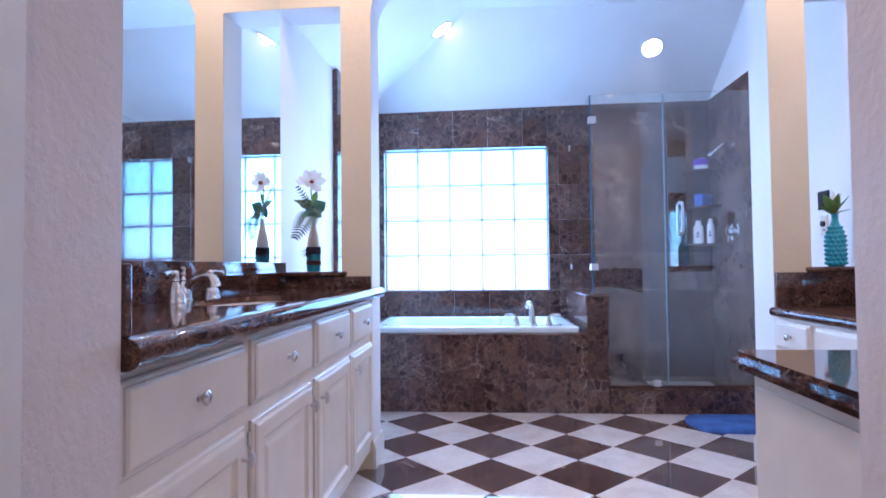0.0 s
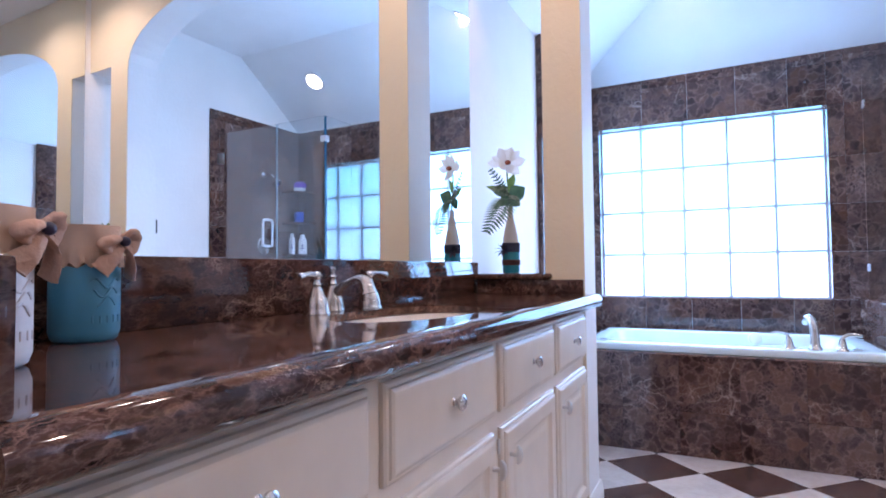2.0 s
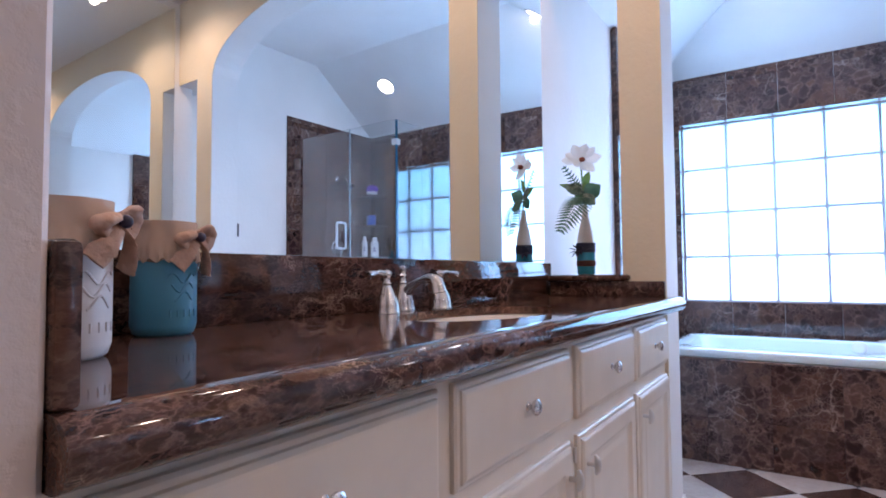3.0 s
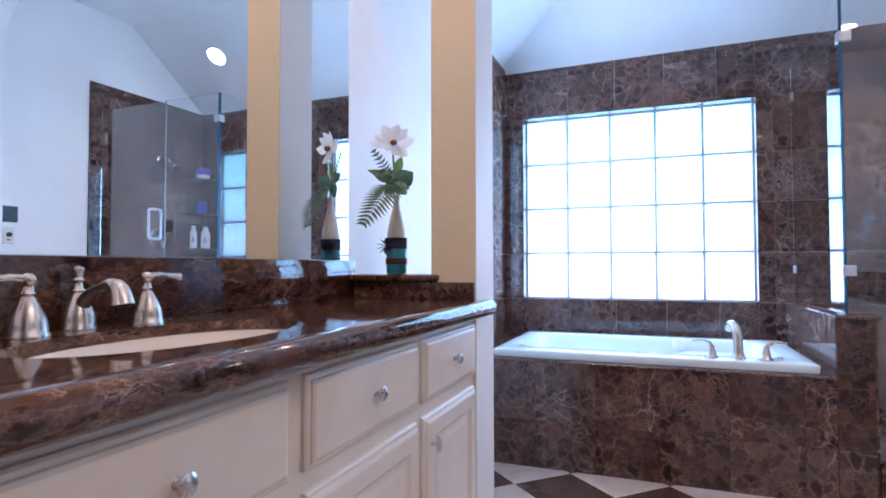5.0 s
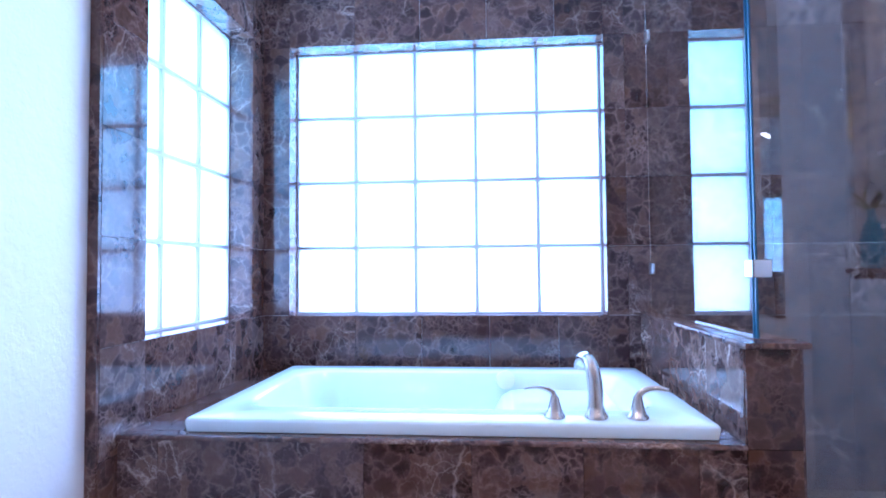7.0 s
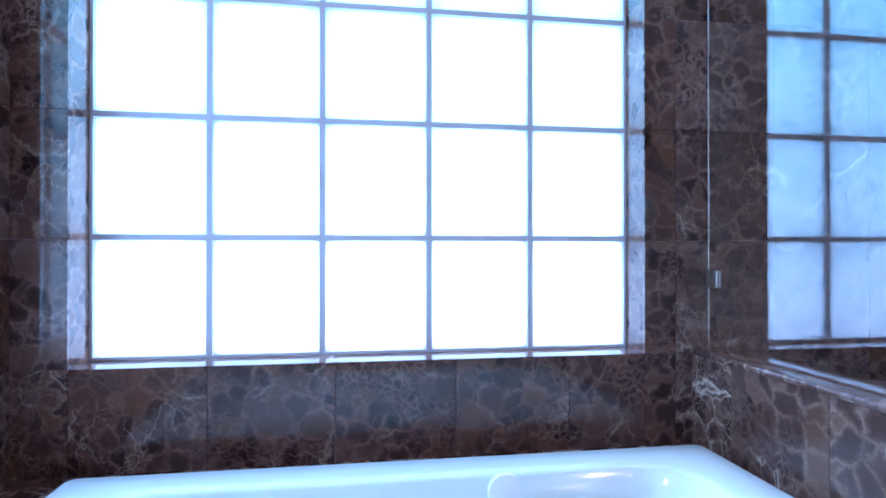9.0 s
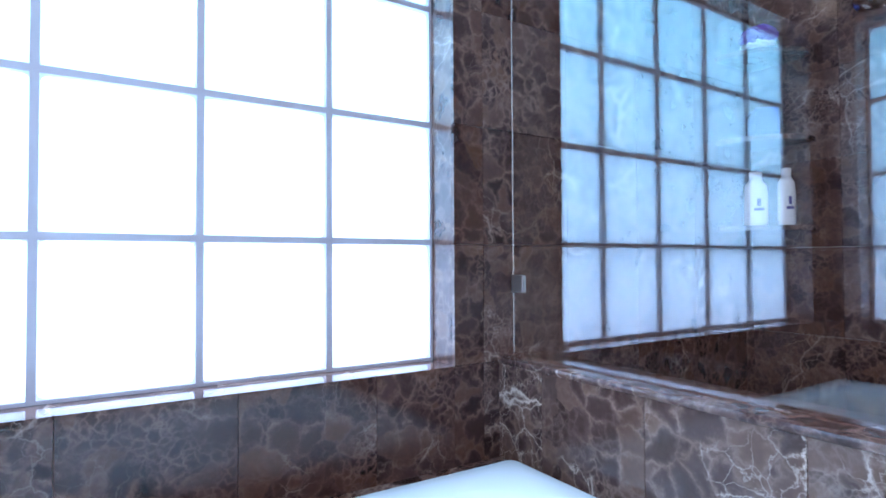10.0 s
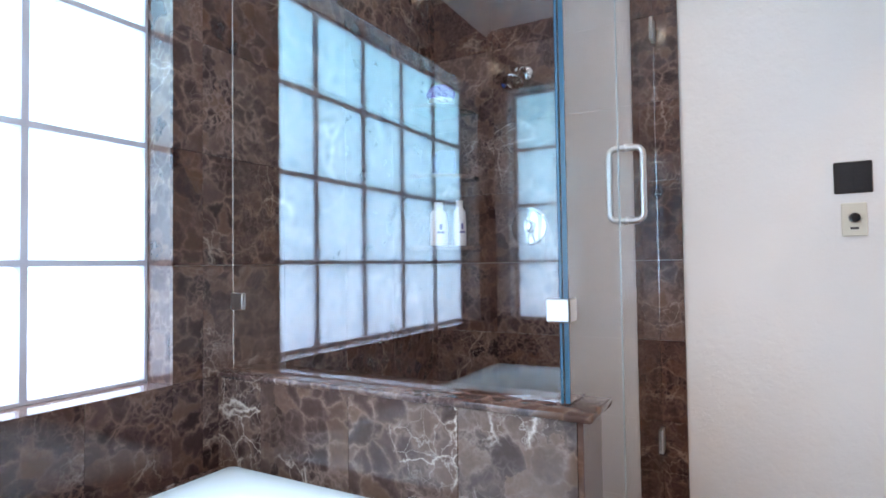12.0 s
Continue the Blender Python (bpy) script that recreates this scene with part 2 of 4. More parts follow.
def cloth(name, color, scale=90.0, strength=0.6):
    m = mat(name, color, 0.9)
    v, _ = coords(m)
    n = nd(m, "ShaderNodeTexNoise", Scale=scale, Detail=4.0)
    n1 = nd(m, "ShaderNodeTexNoise", Scale=12.0, Detail=3.0)
    ln(m, v, n.inputs["Vector"])
    ln(m, v, n1.inputs["Vector"])
    c = ramp(m, n1.outputs[0], [(0.3, tuple(k * 0.6 for k in color)), (0.7, tuple(min(1, k * 1.15) for k in color))])
    ln(m, c, m.node_tree.nodes["Principled BSDF"].inputs["Base Color"])
    bump(m, n.outputs[0], strength, 0.004)
    return m


def weave(name, color):
    m = mat(name, color, 0.95)
    v, _ = coords(m, False)
    hs = []
    for d in ("Z", "DIAGONAL"):
        w = nd(m, "ShaderNodeTexWave", Scale=210.0, Distortion=3.0)
        w.bands_direction = d
        ln(m, v, w.inputs["Vector"])
        hs.append(w.outputs[0])
    h = math_node(m, "MAXIMUM", hs[0], hs[1])
    c = ramp(m, h, [(0.1, tuple(k * 0.7 for k in color)), (0.7, color)])
    ln(m, c, m.node_tree.nodes["Principled BSDF"].inputs["Base Color"])
    bump(m, h, 0.35, 0.001)
    return m


BATHMAT = cloth("mat_pile", (0.045, 0.13, 0.38))
BURLAP = weave("burlap", (0.58, 0.42, 0.32))
RIBBON = cloth("burlap_ribbon", (0.56, 0.36, 0.27), 160.0)
JAR_BLUE = painted("jar_turquoise_paint", (0.055, 0.27, 0.40), 0.40)
JAR_WHITE = painted("jar_white_paint", (0.72, 0.73, 0.75), 0.45)
BUTTON = mat("dark_button", (0.03, 0.03, 0.07), 0.3)
TEAL_GLASS = mat("teal_glaze", (0.02, 0.26, 0.32), 0.15)
HOBNAIL = mat("hobnail_turquoise", (0.035, 0.40, 0.50), 0.2)
CREAM_GLAZE = painted("cream_glaze", (0.70, 0.62, 0.54), 0.35)
CORD = cloth("dark_cord", (0.05, 0.06, 0.10), 200.0, 1.0)
BROWN_CORD = cloth("brown_cord", (0.13, 0.06, 0.05), 200.0, 1.0)


def leafy(name, a, b, sc=25.0):
    m = mat(name, a, 0.4)
    v, _ = coords(m)
    n = nd(m, "ShaderNodeTexNoise", Scale=sc, Detail=3.0)
    ln(m, v, n.inputs["Vector"])
    c = ramp(m, n.outputs[0], [(0.3, a), (0.7, b)])
    ln(m, c, m.node_tree.nodes["Principled BSDF"].inputs["Base Color"])
    tr = m.node_tree.nodes.new("ShaderNodeBsdfTranslucent")
    ln(m, c, tr.inputs[0])
    mx = m.node_tree.nodes.new("ShaderNodeMixShader")
    mx.inputs[0].default_value = 0.4
    ln(m, m.node_tree.nodes["Principled BSDF"].outputs[0], mx.inputs[1])
    ln(m, tr.outputs[0], mx.inputs[2])
    ln(m, mx.outputs[0], m.node_tree.nodes["Material Output"].inputs[0])
    return m


LEAF_DARK = leafy("leaf_dark", (0.03, 0.08, 0.05), (0.07, 0.15, 0.08))
LEAF_LIGHT = leafy("leaf_light", (0.10, 0.20, 0.05), (0.20, 0.30, 0.09))
LEAF_VEINED = leafy("leaf_veined", (0.025, 0.07, 0.045), (0.20, 0.27, 0.20), 60.0)
PETAL = leafy("petal", (0.80, 0.75, 0.70), (0.86, 0.84, 0.81))
PISTIL = mat("flower_centre", (0.25, 0.06, 0.03), 0.7)


def mosaic():
    m = mat("shower_mosaic", (0.2, 0.16, 0.14), 0.25)
    v, _ = coords(m, False)
    mp = m.node_tree.nodes.new("ShaderNodeMapping")
    mp.inputs["Rotation"].default_value = (0, 0, radians(45))
    ln(m, v, mp.inputs["Vector"])
    br = nd(m, "ShaderNodeTexBrick", Scale=1.0)
    br.inputs["Color1"].default_value = (0.16, 0.12, 0.10, 1)
    br.inputs["Color2"].default_value = (0.30, 0.24, 0.21, 1)
    br.inputs["Mortar"].default_value = (0.03, 0.026, 0.024, 1)
    br.inputs["Mortar Size"].default_value = 0.004
    br.inputs["Brick Width"].default_value = 0.05
    br.inputs["Row Height"].default_value = 0.025
    ln(m, mp.outputs[0], br.inputs["Vector"])
    ln(m, br.outputs[0], m.node_tree.nodes["Principled BSDF"].inputs["Base Color"])
    bump(m, br.outputs["Fac"], -0.6, 0.002)
    return m


MOSAIC = mosaic()


# ---- makers ----
def B():
    return bmesh.new()


def box(bm, x0, x1, y0, y1, z0, z1, bevel=0.0, seg=1):
    r = bmesh.ops.create_cube(bm, size=1.0)
    vs = r["verts"]
    for v in vs:
        v.co = Vector(((x0 + x1) / 2 + v.co.x * (x1 - x0), (y0 + y1) / 2 + v.co.y * (y1 - y0), (z0 + z1) / 2 + v.co.z * (z1 - z0)))
    if bevel:
        es = list({e for v in vs for e in v.link_edges})
        bmesh.ops.bevel(bm, geom=es, offset=bevel, segments=seg, affect="EDGES", profile=0.5)
    return bm


def prism(bm, pts, axis, a, b):
    """A prism on the outline pts (two coordinates), drawn out along the axis from a to b."""
    def at(p, w):
        return {"x": (w, p[0], p[1]), "y": (p[0], w, p[1]), "z": (p[0], p[1], w)}[axis]
    lo = [bm.verts.new(at(p, a)) for p in pts]
    hi = [bm.verts.new(at(p, b)) for p in pts]
    n = len(pts)
    bm.faces.new(lo)
    bm.faces.new(hi[::-1])
    for i in range(n):
        bm.faces.new((lo[i], hi[i], hi[(i + 1) % n], lo[(i + 1) % n]))
    bmesh.ops.recalc_face_normals(bm, faces=bm.faces)
    return bm


def lathe(bm, prof, n=28, at=(0, 0, 0), axis="z", sx=1.0, sy=1.0):
    rings = []
    for r, h in prof:
        ring = []
        for i in range(n):
            a = 2 * math.pi * i / n
            c, s = r * math.cos(a) * sx, r * math.sin(a) * sy
            p = {"z": (c, s, h), "x": (h, c, s), "y": (c, h, s)}[axis]
            ring.append(bm.verts.new(Vector(p) + Vector(at)))
        rings.append(ring)
    for a, b in zip(rings, rings[1:]):
        for i in range(n):
            bm.faces.new((a[i], a[(i + 1) % n], b[(i + 1) % n], b[i]))
    bm.faces.new(rings[0])
    bm.faces.new(rings[-1])
    bmesh.ops.recalc_face_normals(bm, faces=bm.faces)
    return bm


def tube(bm, pts, radii, n=12, flat=1.0):
    pts = [Vector(p) for p in pts]
    if isinstance(radii, (int, float)):
        radii = [radii] * len(pts)
    rings, up = [], Vector((0.13, 0.31, 0.94))
    for i, p in enumerate(pts):
        d = (pts[min(i + 1, len(pts) - 1)] - pts[max(i - 1, 0)]).normalized()
        s = d.cross(up).normalized()
        u = s.cross(d).normalized()
        up = u
        rings.append([bm.verts.new(p + (s * math.cos(a) + u * math.sin(a) * flat) * radii[i]) for a in [2 * math.pi * k / n for k in range(n)]])
    for a, b in zip(rings, rings[1:]):
        for i in range(n):
            bm.faces.new((a[i], a[(i + 1) % n], b[(i + 1) % n], b[i]))
    bm.faces.new(rings[0])
    bm.faces.new(rings[-1])
    bmesh.ops.recalc_face_normals(bm, faces=bm.faces)
    return bm


def smooth_path(pts, n=6):
    P = [Vector(p) for p in pts]
    out = []
    for i in range(len(P) - 1):
        a, b, c, d = P[max(i - 1, 0)], P[i], P[i + 1], P[min(i + 2, len(P) - 1)]
        for k in range(n):
            t = k / n
            out.append(0.5 * ((2 * b) + (c - a) * t + (2 * a - 5 * b + 4 * c - d) * t * t + (3 * b - a - 3 * c + d) * t ** 3))
    return out + [P[-1]]


def mesh_of(name, bm, material, smooth=None):
    me = bpy.data.meshes.new(name)
    bm.to_mesh(me)
    bm.free()
    me.materials.append(material)
    if smooth is not None:
        me.polygons.foreach_set("use_smooth", [True] * len(me.polygons))
        me.set_sharp_from_angle(angle=radians(smooth))
    return me


def part(name, bm, material, parent, label="", smooth=None, kind=""):
    ob = new(name, mesh_of(name, bm, material, smooth))
    ob.parent = parent
    return tagged(ob, label=label, kind=kind)


def thing(name, at, label, category, group="", rz=0.0):
    ob = new(name)
    ob.empty_display_size = 0.05
    ob.matrix_world = pose(*at, 0, 0, rz)
    return tagged(ob, label, category, group)


def structure(name, bm, material, label="", smooth=None):
    return tagged(new(name, mesh_of(name, bm, material, smooth)), label=label, kind="structure")


# ---- plan ----
XL, XR, XM = -1.2, 1.87, 1.73
YD, YP0, YP1, YB = 0.915, 2.99, 3.20, 5.2
TOP, KB, KL = 2.5, 0.75, 0.6
CL0, CL1, CR0, CR1 = -0.885, -0.722, 1.303, 1.485
WX0, WX1, WZ0, WZ1 = -1.06, 0.44, 0.825, 2.13
LY0, LY1 = 4.27, 5.07
TY = 4.14
KX0, KX1, KZ = 0.585, 0.74, 0.838
GX, GY = 0.638, 4.185
DECK, RIM = 0.565, 0.608
COUNTER = 0.945
LEDGE = 1.03
TILE_L, TILE_R = 4.06, 4.09
T = 0.012

# ---- structure ----
H = 3.4
structure("ground", box(B(), -30, 30, -30, 30, -0.6, -0.5), plaster("soil", (0.2, 0.17, 0.13)), "plain bare ground outside the house")
floor = structure("floor", box(B(), XL - 0.2, XR + 0.2, -2.1, YB + 0.2, -0.2, -0.006), GROUT, "diagonal checkerboard of cream and brown marble tiles")


def wall_with_hole(name, axis, c0, c1, a0, a1, z0, z1, hole, material, label):
    """A wall between c0 and c1 across, from a0 to a1 along, with one hole (a, b, z0, z1)."""
    bm = B()
    ha, hb, hz0, hz1 = hole
    for p0, p1, q0, q1 in ((a0, ha, z0, z1), (hb, a1, z0, z1), (ha, hb, z0, hz0), (ha, hb, hz1, z1)):
        if axis == "y":
            box(bm, p0, p1, c0, c1, q0, q1)
        else:
            box(bm, c0, c1, p0, p1, q0, q1)
    return structure(name, bm, material, label)


wall_back = wall_with_hole("wall_back", "y", YB + T, YB + 0.25, XL - 0.36, XR + 0.45, -0.1, H, (WX0 - T, WX1 + T, WZ0 - T, WZ1 + T), WHITE, "end wall behind the bathtub and shower")
XV = XL - 0.066
structure("wall_vanity", box(B(), XL - 0.36, XV, YD, YP0 + 0.001, -0.1, H), WHITE, "white plastered wall behind the vanity mirror")
wall_left = wall_with_hole("wall_left", "x", XL - 0.36, XL, TILE_L, YB + T, -0.1, H, (LY0 - T, LY1 + T, WZ0 - T, WZ1 + T), WHITE, "white plastered side wall beside the bathtub")
wall_right = structure("wall_right", box(box(B(), XR, XR + 0.45, YP0 + 0.1, YB + T, -0.1, H), XM, XR + 0.45, YD, YP0 + 0.1, -0.1, H), WHITE, "white plastered side wall beside the shower")

XN = XL - 0.022
structure("wall_passage", box(B(), XL - 0.36, XN, YP0 + 0.001, TILE_L, -0.1, H), WHITE, "white plastered wall between vanity mirror and tiled bath wall")
structure("tile_edge", box(B(), XN + 0.0005, XL + 0.011, TILE_L - 0.012, TILE_L - 0.0005, 0, TOP, 0.001), MARBLE, "vertical brown marble edge where the tiles begin")

# partition with the arch between the vanities and the bath
ACX, AHW, ASP, ARISE = (CL1 + CR0) / 2, (CR0 - CL1) / 2, 2.40, 0.42
_arch = [(CL1, ASP)] + [(ACX - AHW * math.cos(math.pi * k / 28), ASP + ARISE * math.sin(math.pi * k / 28) ** 0.9) for k in range(1, 28)] + [(CR0, ASP)]


def partition(name, y0, y1, material, label):
    bm = B()
    prism(bm, _arch + [(CR0, H), (CL1, H)], "y", y0, y1)
    for a, b in ((CL0, CL1), (CR0, CR1)):
        box(bm, a, b, y0, y1, 0, H)
    for a, b in ((XN, CL0), (CR1, XR)):
        box(bm, a, b, y0, y1, -0.1, 0.98)
        box(bm, a, b, y0, y1, 2.45, H)
    return structure(name, bm, material, label)


partition("wall_partition_front", YP0, YP0 + 0.006, CREAM, "cream-painted arched partition wall between vanities and bath")
partition("wall_partition", YP0 + 0.006, YP1, WHITE, "white back of the arched partition wall beside the bath")

# wall with the doorway through which the walk starts
DX0, DX1 = -0.689, 0.400
wall_entry = structure("wall_entry", box(box(box(B(), XL - 0.36, DX0, YD - 0.20, YD, -0.1, H, 0.006), DX1, XR + 0.45, YD - 0.20, YD, -0.1, H, 0.006), DX0, DX1, YD - 0.20, YD, 2.55, H), PINKISH, "off-white textured wall with the open doorway beside the vanities")
for x0, x1 in ((DX0 - 0.012, DX0 + 0.012), (DX1 - 0.012, DX1 + 0.012)):
    structure("door_casing", box(B(), x0, x1, YD - 0.29, YD - 0.202, 0, 2.55, 0.004), TRIM, "painted wooden casing of the entry doorway")
structure("wall_entry_side", box(box(B(), -1.6, -1.35, -2.1, YD - 0.20, -0.1, H), 1.9, 2.1, -2.1, YD - 0.20, -0.1, H), PINKISH, "plain off-white walls of the room before the doorway")
structure("wall_entry_back", box(B(), -1.6, 2.1, -2.3, -2.1, -0.1, H), PINKISH, "plain off-white wall behind the doorway")
structure("ceiling_entry", box(B(), -1.6, 2.1, -2.3, YP1 - 0.1, CEIL, CEIL + 0.1), CEILING_WHITE, "flat white ceiling over the vanities")

# vaulted ceiling of the bath
FY, FX, FZ = YB - (CEIL - TOP) / KB, XL + (CEIL - TOP) / KL, CEIL
bm = B()
p = [bm.verts.new(c) for c in ((XL - 0.06, YP1 - 0.1, TOP - 0.06 * KL), (XL - 0.06, YB + T, TOP - 0.06 * KL), (XR, YB + T, TOP), (FX, YP1 - 0.1, FZ), (FX, FY, FZ), (XR, FY, FZ), (XR, YP1 - 0.1, FZ))]
for f in ((0, 3, 4, 1), (1, 4, 5, 2), (3, 6, 5, 4)):
    bm.faces.new([p[i] for i in f])
r = bmesh.ops.extrude_face_region(bm, geom=bm.faces[:])
for v in [g for g in r["geom"] if isinstance(g, bmesh.types.BMVert)]:
    v.co.z += 0.15
bmesh.ops.recalc_face_normals(bm, faces=bm.faces)
structure("ceiling", bm, CEILING_WHITE, "white vaulted ceiling sloping down to the tiled walls")
for m in ((XL + T, XR - T, YB - 0.006, YB + 0.004, TOP + 0.001, TOP + 0.012),):
    structure("trim", box(B(), *m), TRIM, "thin white line along the top of the tiles")

# base moulding round the columns
for x0, x1, s in ((CL0, CL1, 1), (CR0, CR1, -1)):
    e = 0.016
    bm = B()
    if s == 1:
        prism(bm, [(CL1, 0), (CL1 + e, 0), (CL1 + e, 0.10), (CL1 + 0.01, 0.125), (CL1 + 0.005, 0.14), (CL1, 0.14)], "y", YP0 - 0.002, YP1 + e)
    else:
        prism(bm, [(CR0, 0), (CR0 - e, 0), (CR0 - e, 0.10), (CR0 - 0.01, 0.125), (CR0 - 0.005, 0.14), (CR0, 0.14)], "y", YP0 - 0.002, YP1 + e)
    structure("baseboard", bm, TRIM, "white moulded baseboard on the column")
structure("baseboard", box(B(), XR - 0.015, XR, YP1, TILE_R - 0.002, 0, 0.13, 0.003), TRIM, "white baseboard along the side wall")

# bath surround
structure("tub_surround", box(box(B(), XL + T, KX0, TY + T, 4.19, 0, DECK - T), XL + T, -1.02, TY + T, YB, 0, DECK - T), GROUT, "masonry core of the marble bathtub surround")
structure("tub_surround_back", box(box(B(), -1.02, KX0, 5.06, YB, 0, DECK - T), 0.50, KX0, 4.19, 5.06, 0, DECK - T), GROUT, "masonry core behind the bathtub")
structure("knee_wall", box(B(), KX0 + T, KX1 - T, TY + T, YB, 0, KZ - 0.018), GROUT, "low wall between bathtub and shower")
structure("shower_curb", box(B(), KX1, XR, TY + T, 4.25, 0, 0.165), GROUT, "raised curb under the shower door")
structure("shower_floor", box(B(), KX1, XR, 4.25, YB, -0.005, 0.06), MOSAIC, "small basketweave mosaic floor of the shower")


# ---- windows ----
def window(name, m, w, h, cols, rows, label):
    """Glass blocks in a wall; local x along the wall, y out of the room, z up; the origin is the lower corner."""
    ob = tagged(new(name), label=label, kind="structure")
    ob.matrix_world = m
    bw, bh, g = w / cols, h / rows, 0.016
    bm = B()
    for i in range(cols + 1):
        x = i * bw
        box(bm, max(0, x - g / 2), min(w, x + g / 2), 0.0, 0.055, 0, h)
    for j in range(rows + 1):
        z = j * bh
        for i in range(cols):
            box(bm, i * bw + g / 2, (i + 1) * bw - g / 2, 0.0, 0.055, max(0, z - g / 2), min(h, z + g / 2))
    part("window_frame", bm, MORTAR, ob, "grey mortar grid between the glass blocks")
    block = B()
    box(block, -bw / 2 + g / 2, bw / 2 - g / 2, 0.0, 0.05, -bh / 2 + g / 2, bh / 2 - g / 2, 0.012, 2)
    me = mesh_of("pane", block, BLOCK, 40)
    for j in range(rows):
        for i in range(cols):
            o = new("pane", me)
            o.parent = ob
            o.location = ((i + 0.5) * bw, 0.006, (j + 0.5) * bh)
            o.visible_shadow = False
    return ob


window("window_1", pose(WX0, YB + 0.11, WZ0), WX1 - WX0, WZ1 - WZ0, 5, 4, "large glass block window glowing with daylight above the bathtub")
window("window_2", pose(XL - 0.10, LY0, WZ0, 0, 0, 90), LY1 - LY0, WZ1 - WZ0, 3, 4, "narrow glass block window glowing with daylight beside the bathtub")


# ---- bathtub ----
tub = thing("bathtub", (-0.235, 4.625, DECK), "white acrylic drop-in bathtub with a sloped basin", "bathtub")
TX0, TX1, TYa, TYb = -0.775, 0.765, -0.455, 0.445
bm = B()


def ring(cx, cy, hx, hy, z, r, n=8):
    out = []
    for qx, qy, a0 in ((1, 1, 0), (-1, 1, 90), (-1, -1, 180), (1, -1, 270)):
        for k in range(n + 1):
            a = radians(a0 + 90 * k / n)
            out.append((cx + qx * (hx - r) + r * math.cos(a), cy + qy * (hy - r) + r * math.sin(a), z))
    return out


_R = RIM - DECK
LV = [((0, 0, 0.765, 0.45), 0.002, 0.01), ((0, 0, 0.770, 0.455), _R - 0.012, 0.015), ((0, 0, 0.767, 0.452), _R - 0.004, 0.02), ((0, 0, 0.758, 0.445), _R, 0.02),
      ((-0.01, 0.03, 0.67, 0.325), _R - 0.003, 0.12), ((-0.01, 0.03, 0.655, 0.312), _R - 0.012, 0.13), ((-0.02, 0.03, 0.60, 0.285), -0.10, 0.15),
      ((-0.03, 0.03, 0.52, 0.25), -0.33, 0.15), ((-0.03, 0.03, 0.46, 0.20), -0.38, 0.13)]
rings = []
for (cx, cy, hx, hy), z, rr in LV:
    rings.append([bm.verts.new(c) for c in ring(cx, cy, hx, hy, z, rr)])
for a, b in zip(rings, rings[1:]):
    for i in range(len(a)):
        bm.faces.new((a[i], a[(i + 1) % len(a)], b[(i + 1) % len(a)], b[i]))
bm.faces.new(rings[-1])
bmesh.ops.recalc_face_normals(bm, faces=bm.faces)
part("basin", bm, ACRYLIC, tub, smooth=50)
bm = B()
prism(bm, [(0.02, -0.36), (0.17, -0.07), (0.20, -0.035), (0.24, -0.025), (0.61, -0.03), (0.61, -0.36)], "y", -0.235, 0.325)
bmesh.ops.bevel(bm, geom=bm.edges[:], offset=0.012, segments=2, affect="EDGES")
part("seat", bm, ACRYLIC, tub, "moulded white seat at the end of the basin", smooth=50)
part("overflow_cover", lathe(B(), [(0.0005, -0.010), (0.022, -0.010), (0.038, -0.004), (0.040, 0.006)], 28, (0.20, 0.312, 0.012), "y"), WHITE_PLASTIC, tub, "round white overflow cover", smooth=40)
part("drain", lathe(B(), [(0.03, 0), (0.028, 0.004), (0.01, 0.006)], 20, (0.1, 0.03, -0.379)), CHROME, tub, smooth=40)

# tub filler
filler = thing("tub_faucet", (0.208, 4.236, RIM), "brushed nickel bathtub filler with curved spout and two lever handles", "faucet")
bm = B()
lathe(bm, [(0.034, 0), (0.034, 0.008), (0.028, 0.014), (0.024, 0.03)], 24)
P = smooth_path([(0, 0, 0.01), (-0.002, 0.0, 0.09), (-0.008, 0.012, 0.142), (-0.018, 0.045, 0.164), (-0.028, 0.09, 0.150), (-0.031, 0.11, 0.128)], 5)
tube(bm, P, [0.024 - 0.008 * i / (len(P) - 1) for i in range(len(P))], 14)
part("spout", bm, NICKEL, filler, smooth=50)
for s in (-1, 1):
    bm = B()
    lathe(bm, [(0.031, 0), (0.031, 0.006), (0.024, 0.012), (0.019, 0.03), (0.014, 0.05), (0.012, 0.062)], 24, (s * 0.118, 0.0, 0))
    P = smooth_path([(s * 0.118, 0, 0.045), (s * 0.124, 0.0, 0.066), (s * 0.145, 0.0, 0.081), (s * 0.175, 0.0, 0.084), (s * 0.205, 0.0, 0.079)], 5)
    tube(bm, P, [0.014 - 0.007 * i / (len(P) - 1) for i in range(len(P))], 12, 0.55)
    part("handle", bm, NICKEL, filler, smooth=50)


# ---- vanities ----
def front_board(bm, x, y0, y1, z0, z1, s, steps):
    """A board that faces s along x; steps: (margin, height) of each moulding line towards the middle."""
    rings = []
    for m, h in [(0.0, 0.0), (0.0, 0.008)] + steps:
        rings.append([bm.verts.new((x + s * h, y, z)) for y, z in ((y0 + m, z0 + m), (y1 - m, z0 + m), (y1 - m, z1 - m), (y0 + m, z1 - m))])
    for a, b in zip(rings, rings[1:]):
        for i in range(4):
            bm.faces.new((a[i], a[(i + 1) % 4], b[(i + 1) % 4], b[i]))
    bm.faces.new(rings[0])
    bm.faces.new(rings[-1])
    bmesh.ops.recalc_face_normals(bm, faces=bm.faces)


def shaker_front(bm, x, y0, y1, z0, z1, s):
    front_board(bm, x, y0, y1, z0, z1, s, [(0.004, 0.0115), (0.010, 0.0125), (0.012, 0.0165), (0.018, 0.0195), (0.022, 0.020)])


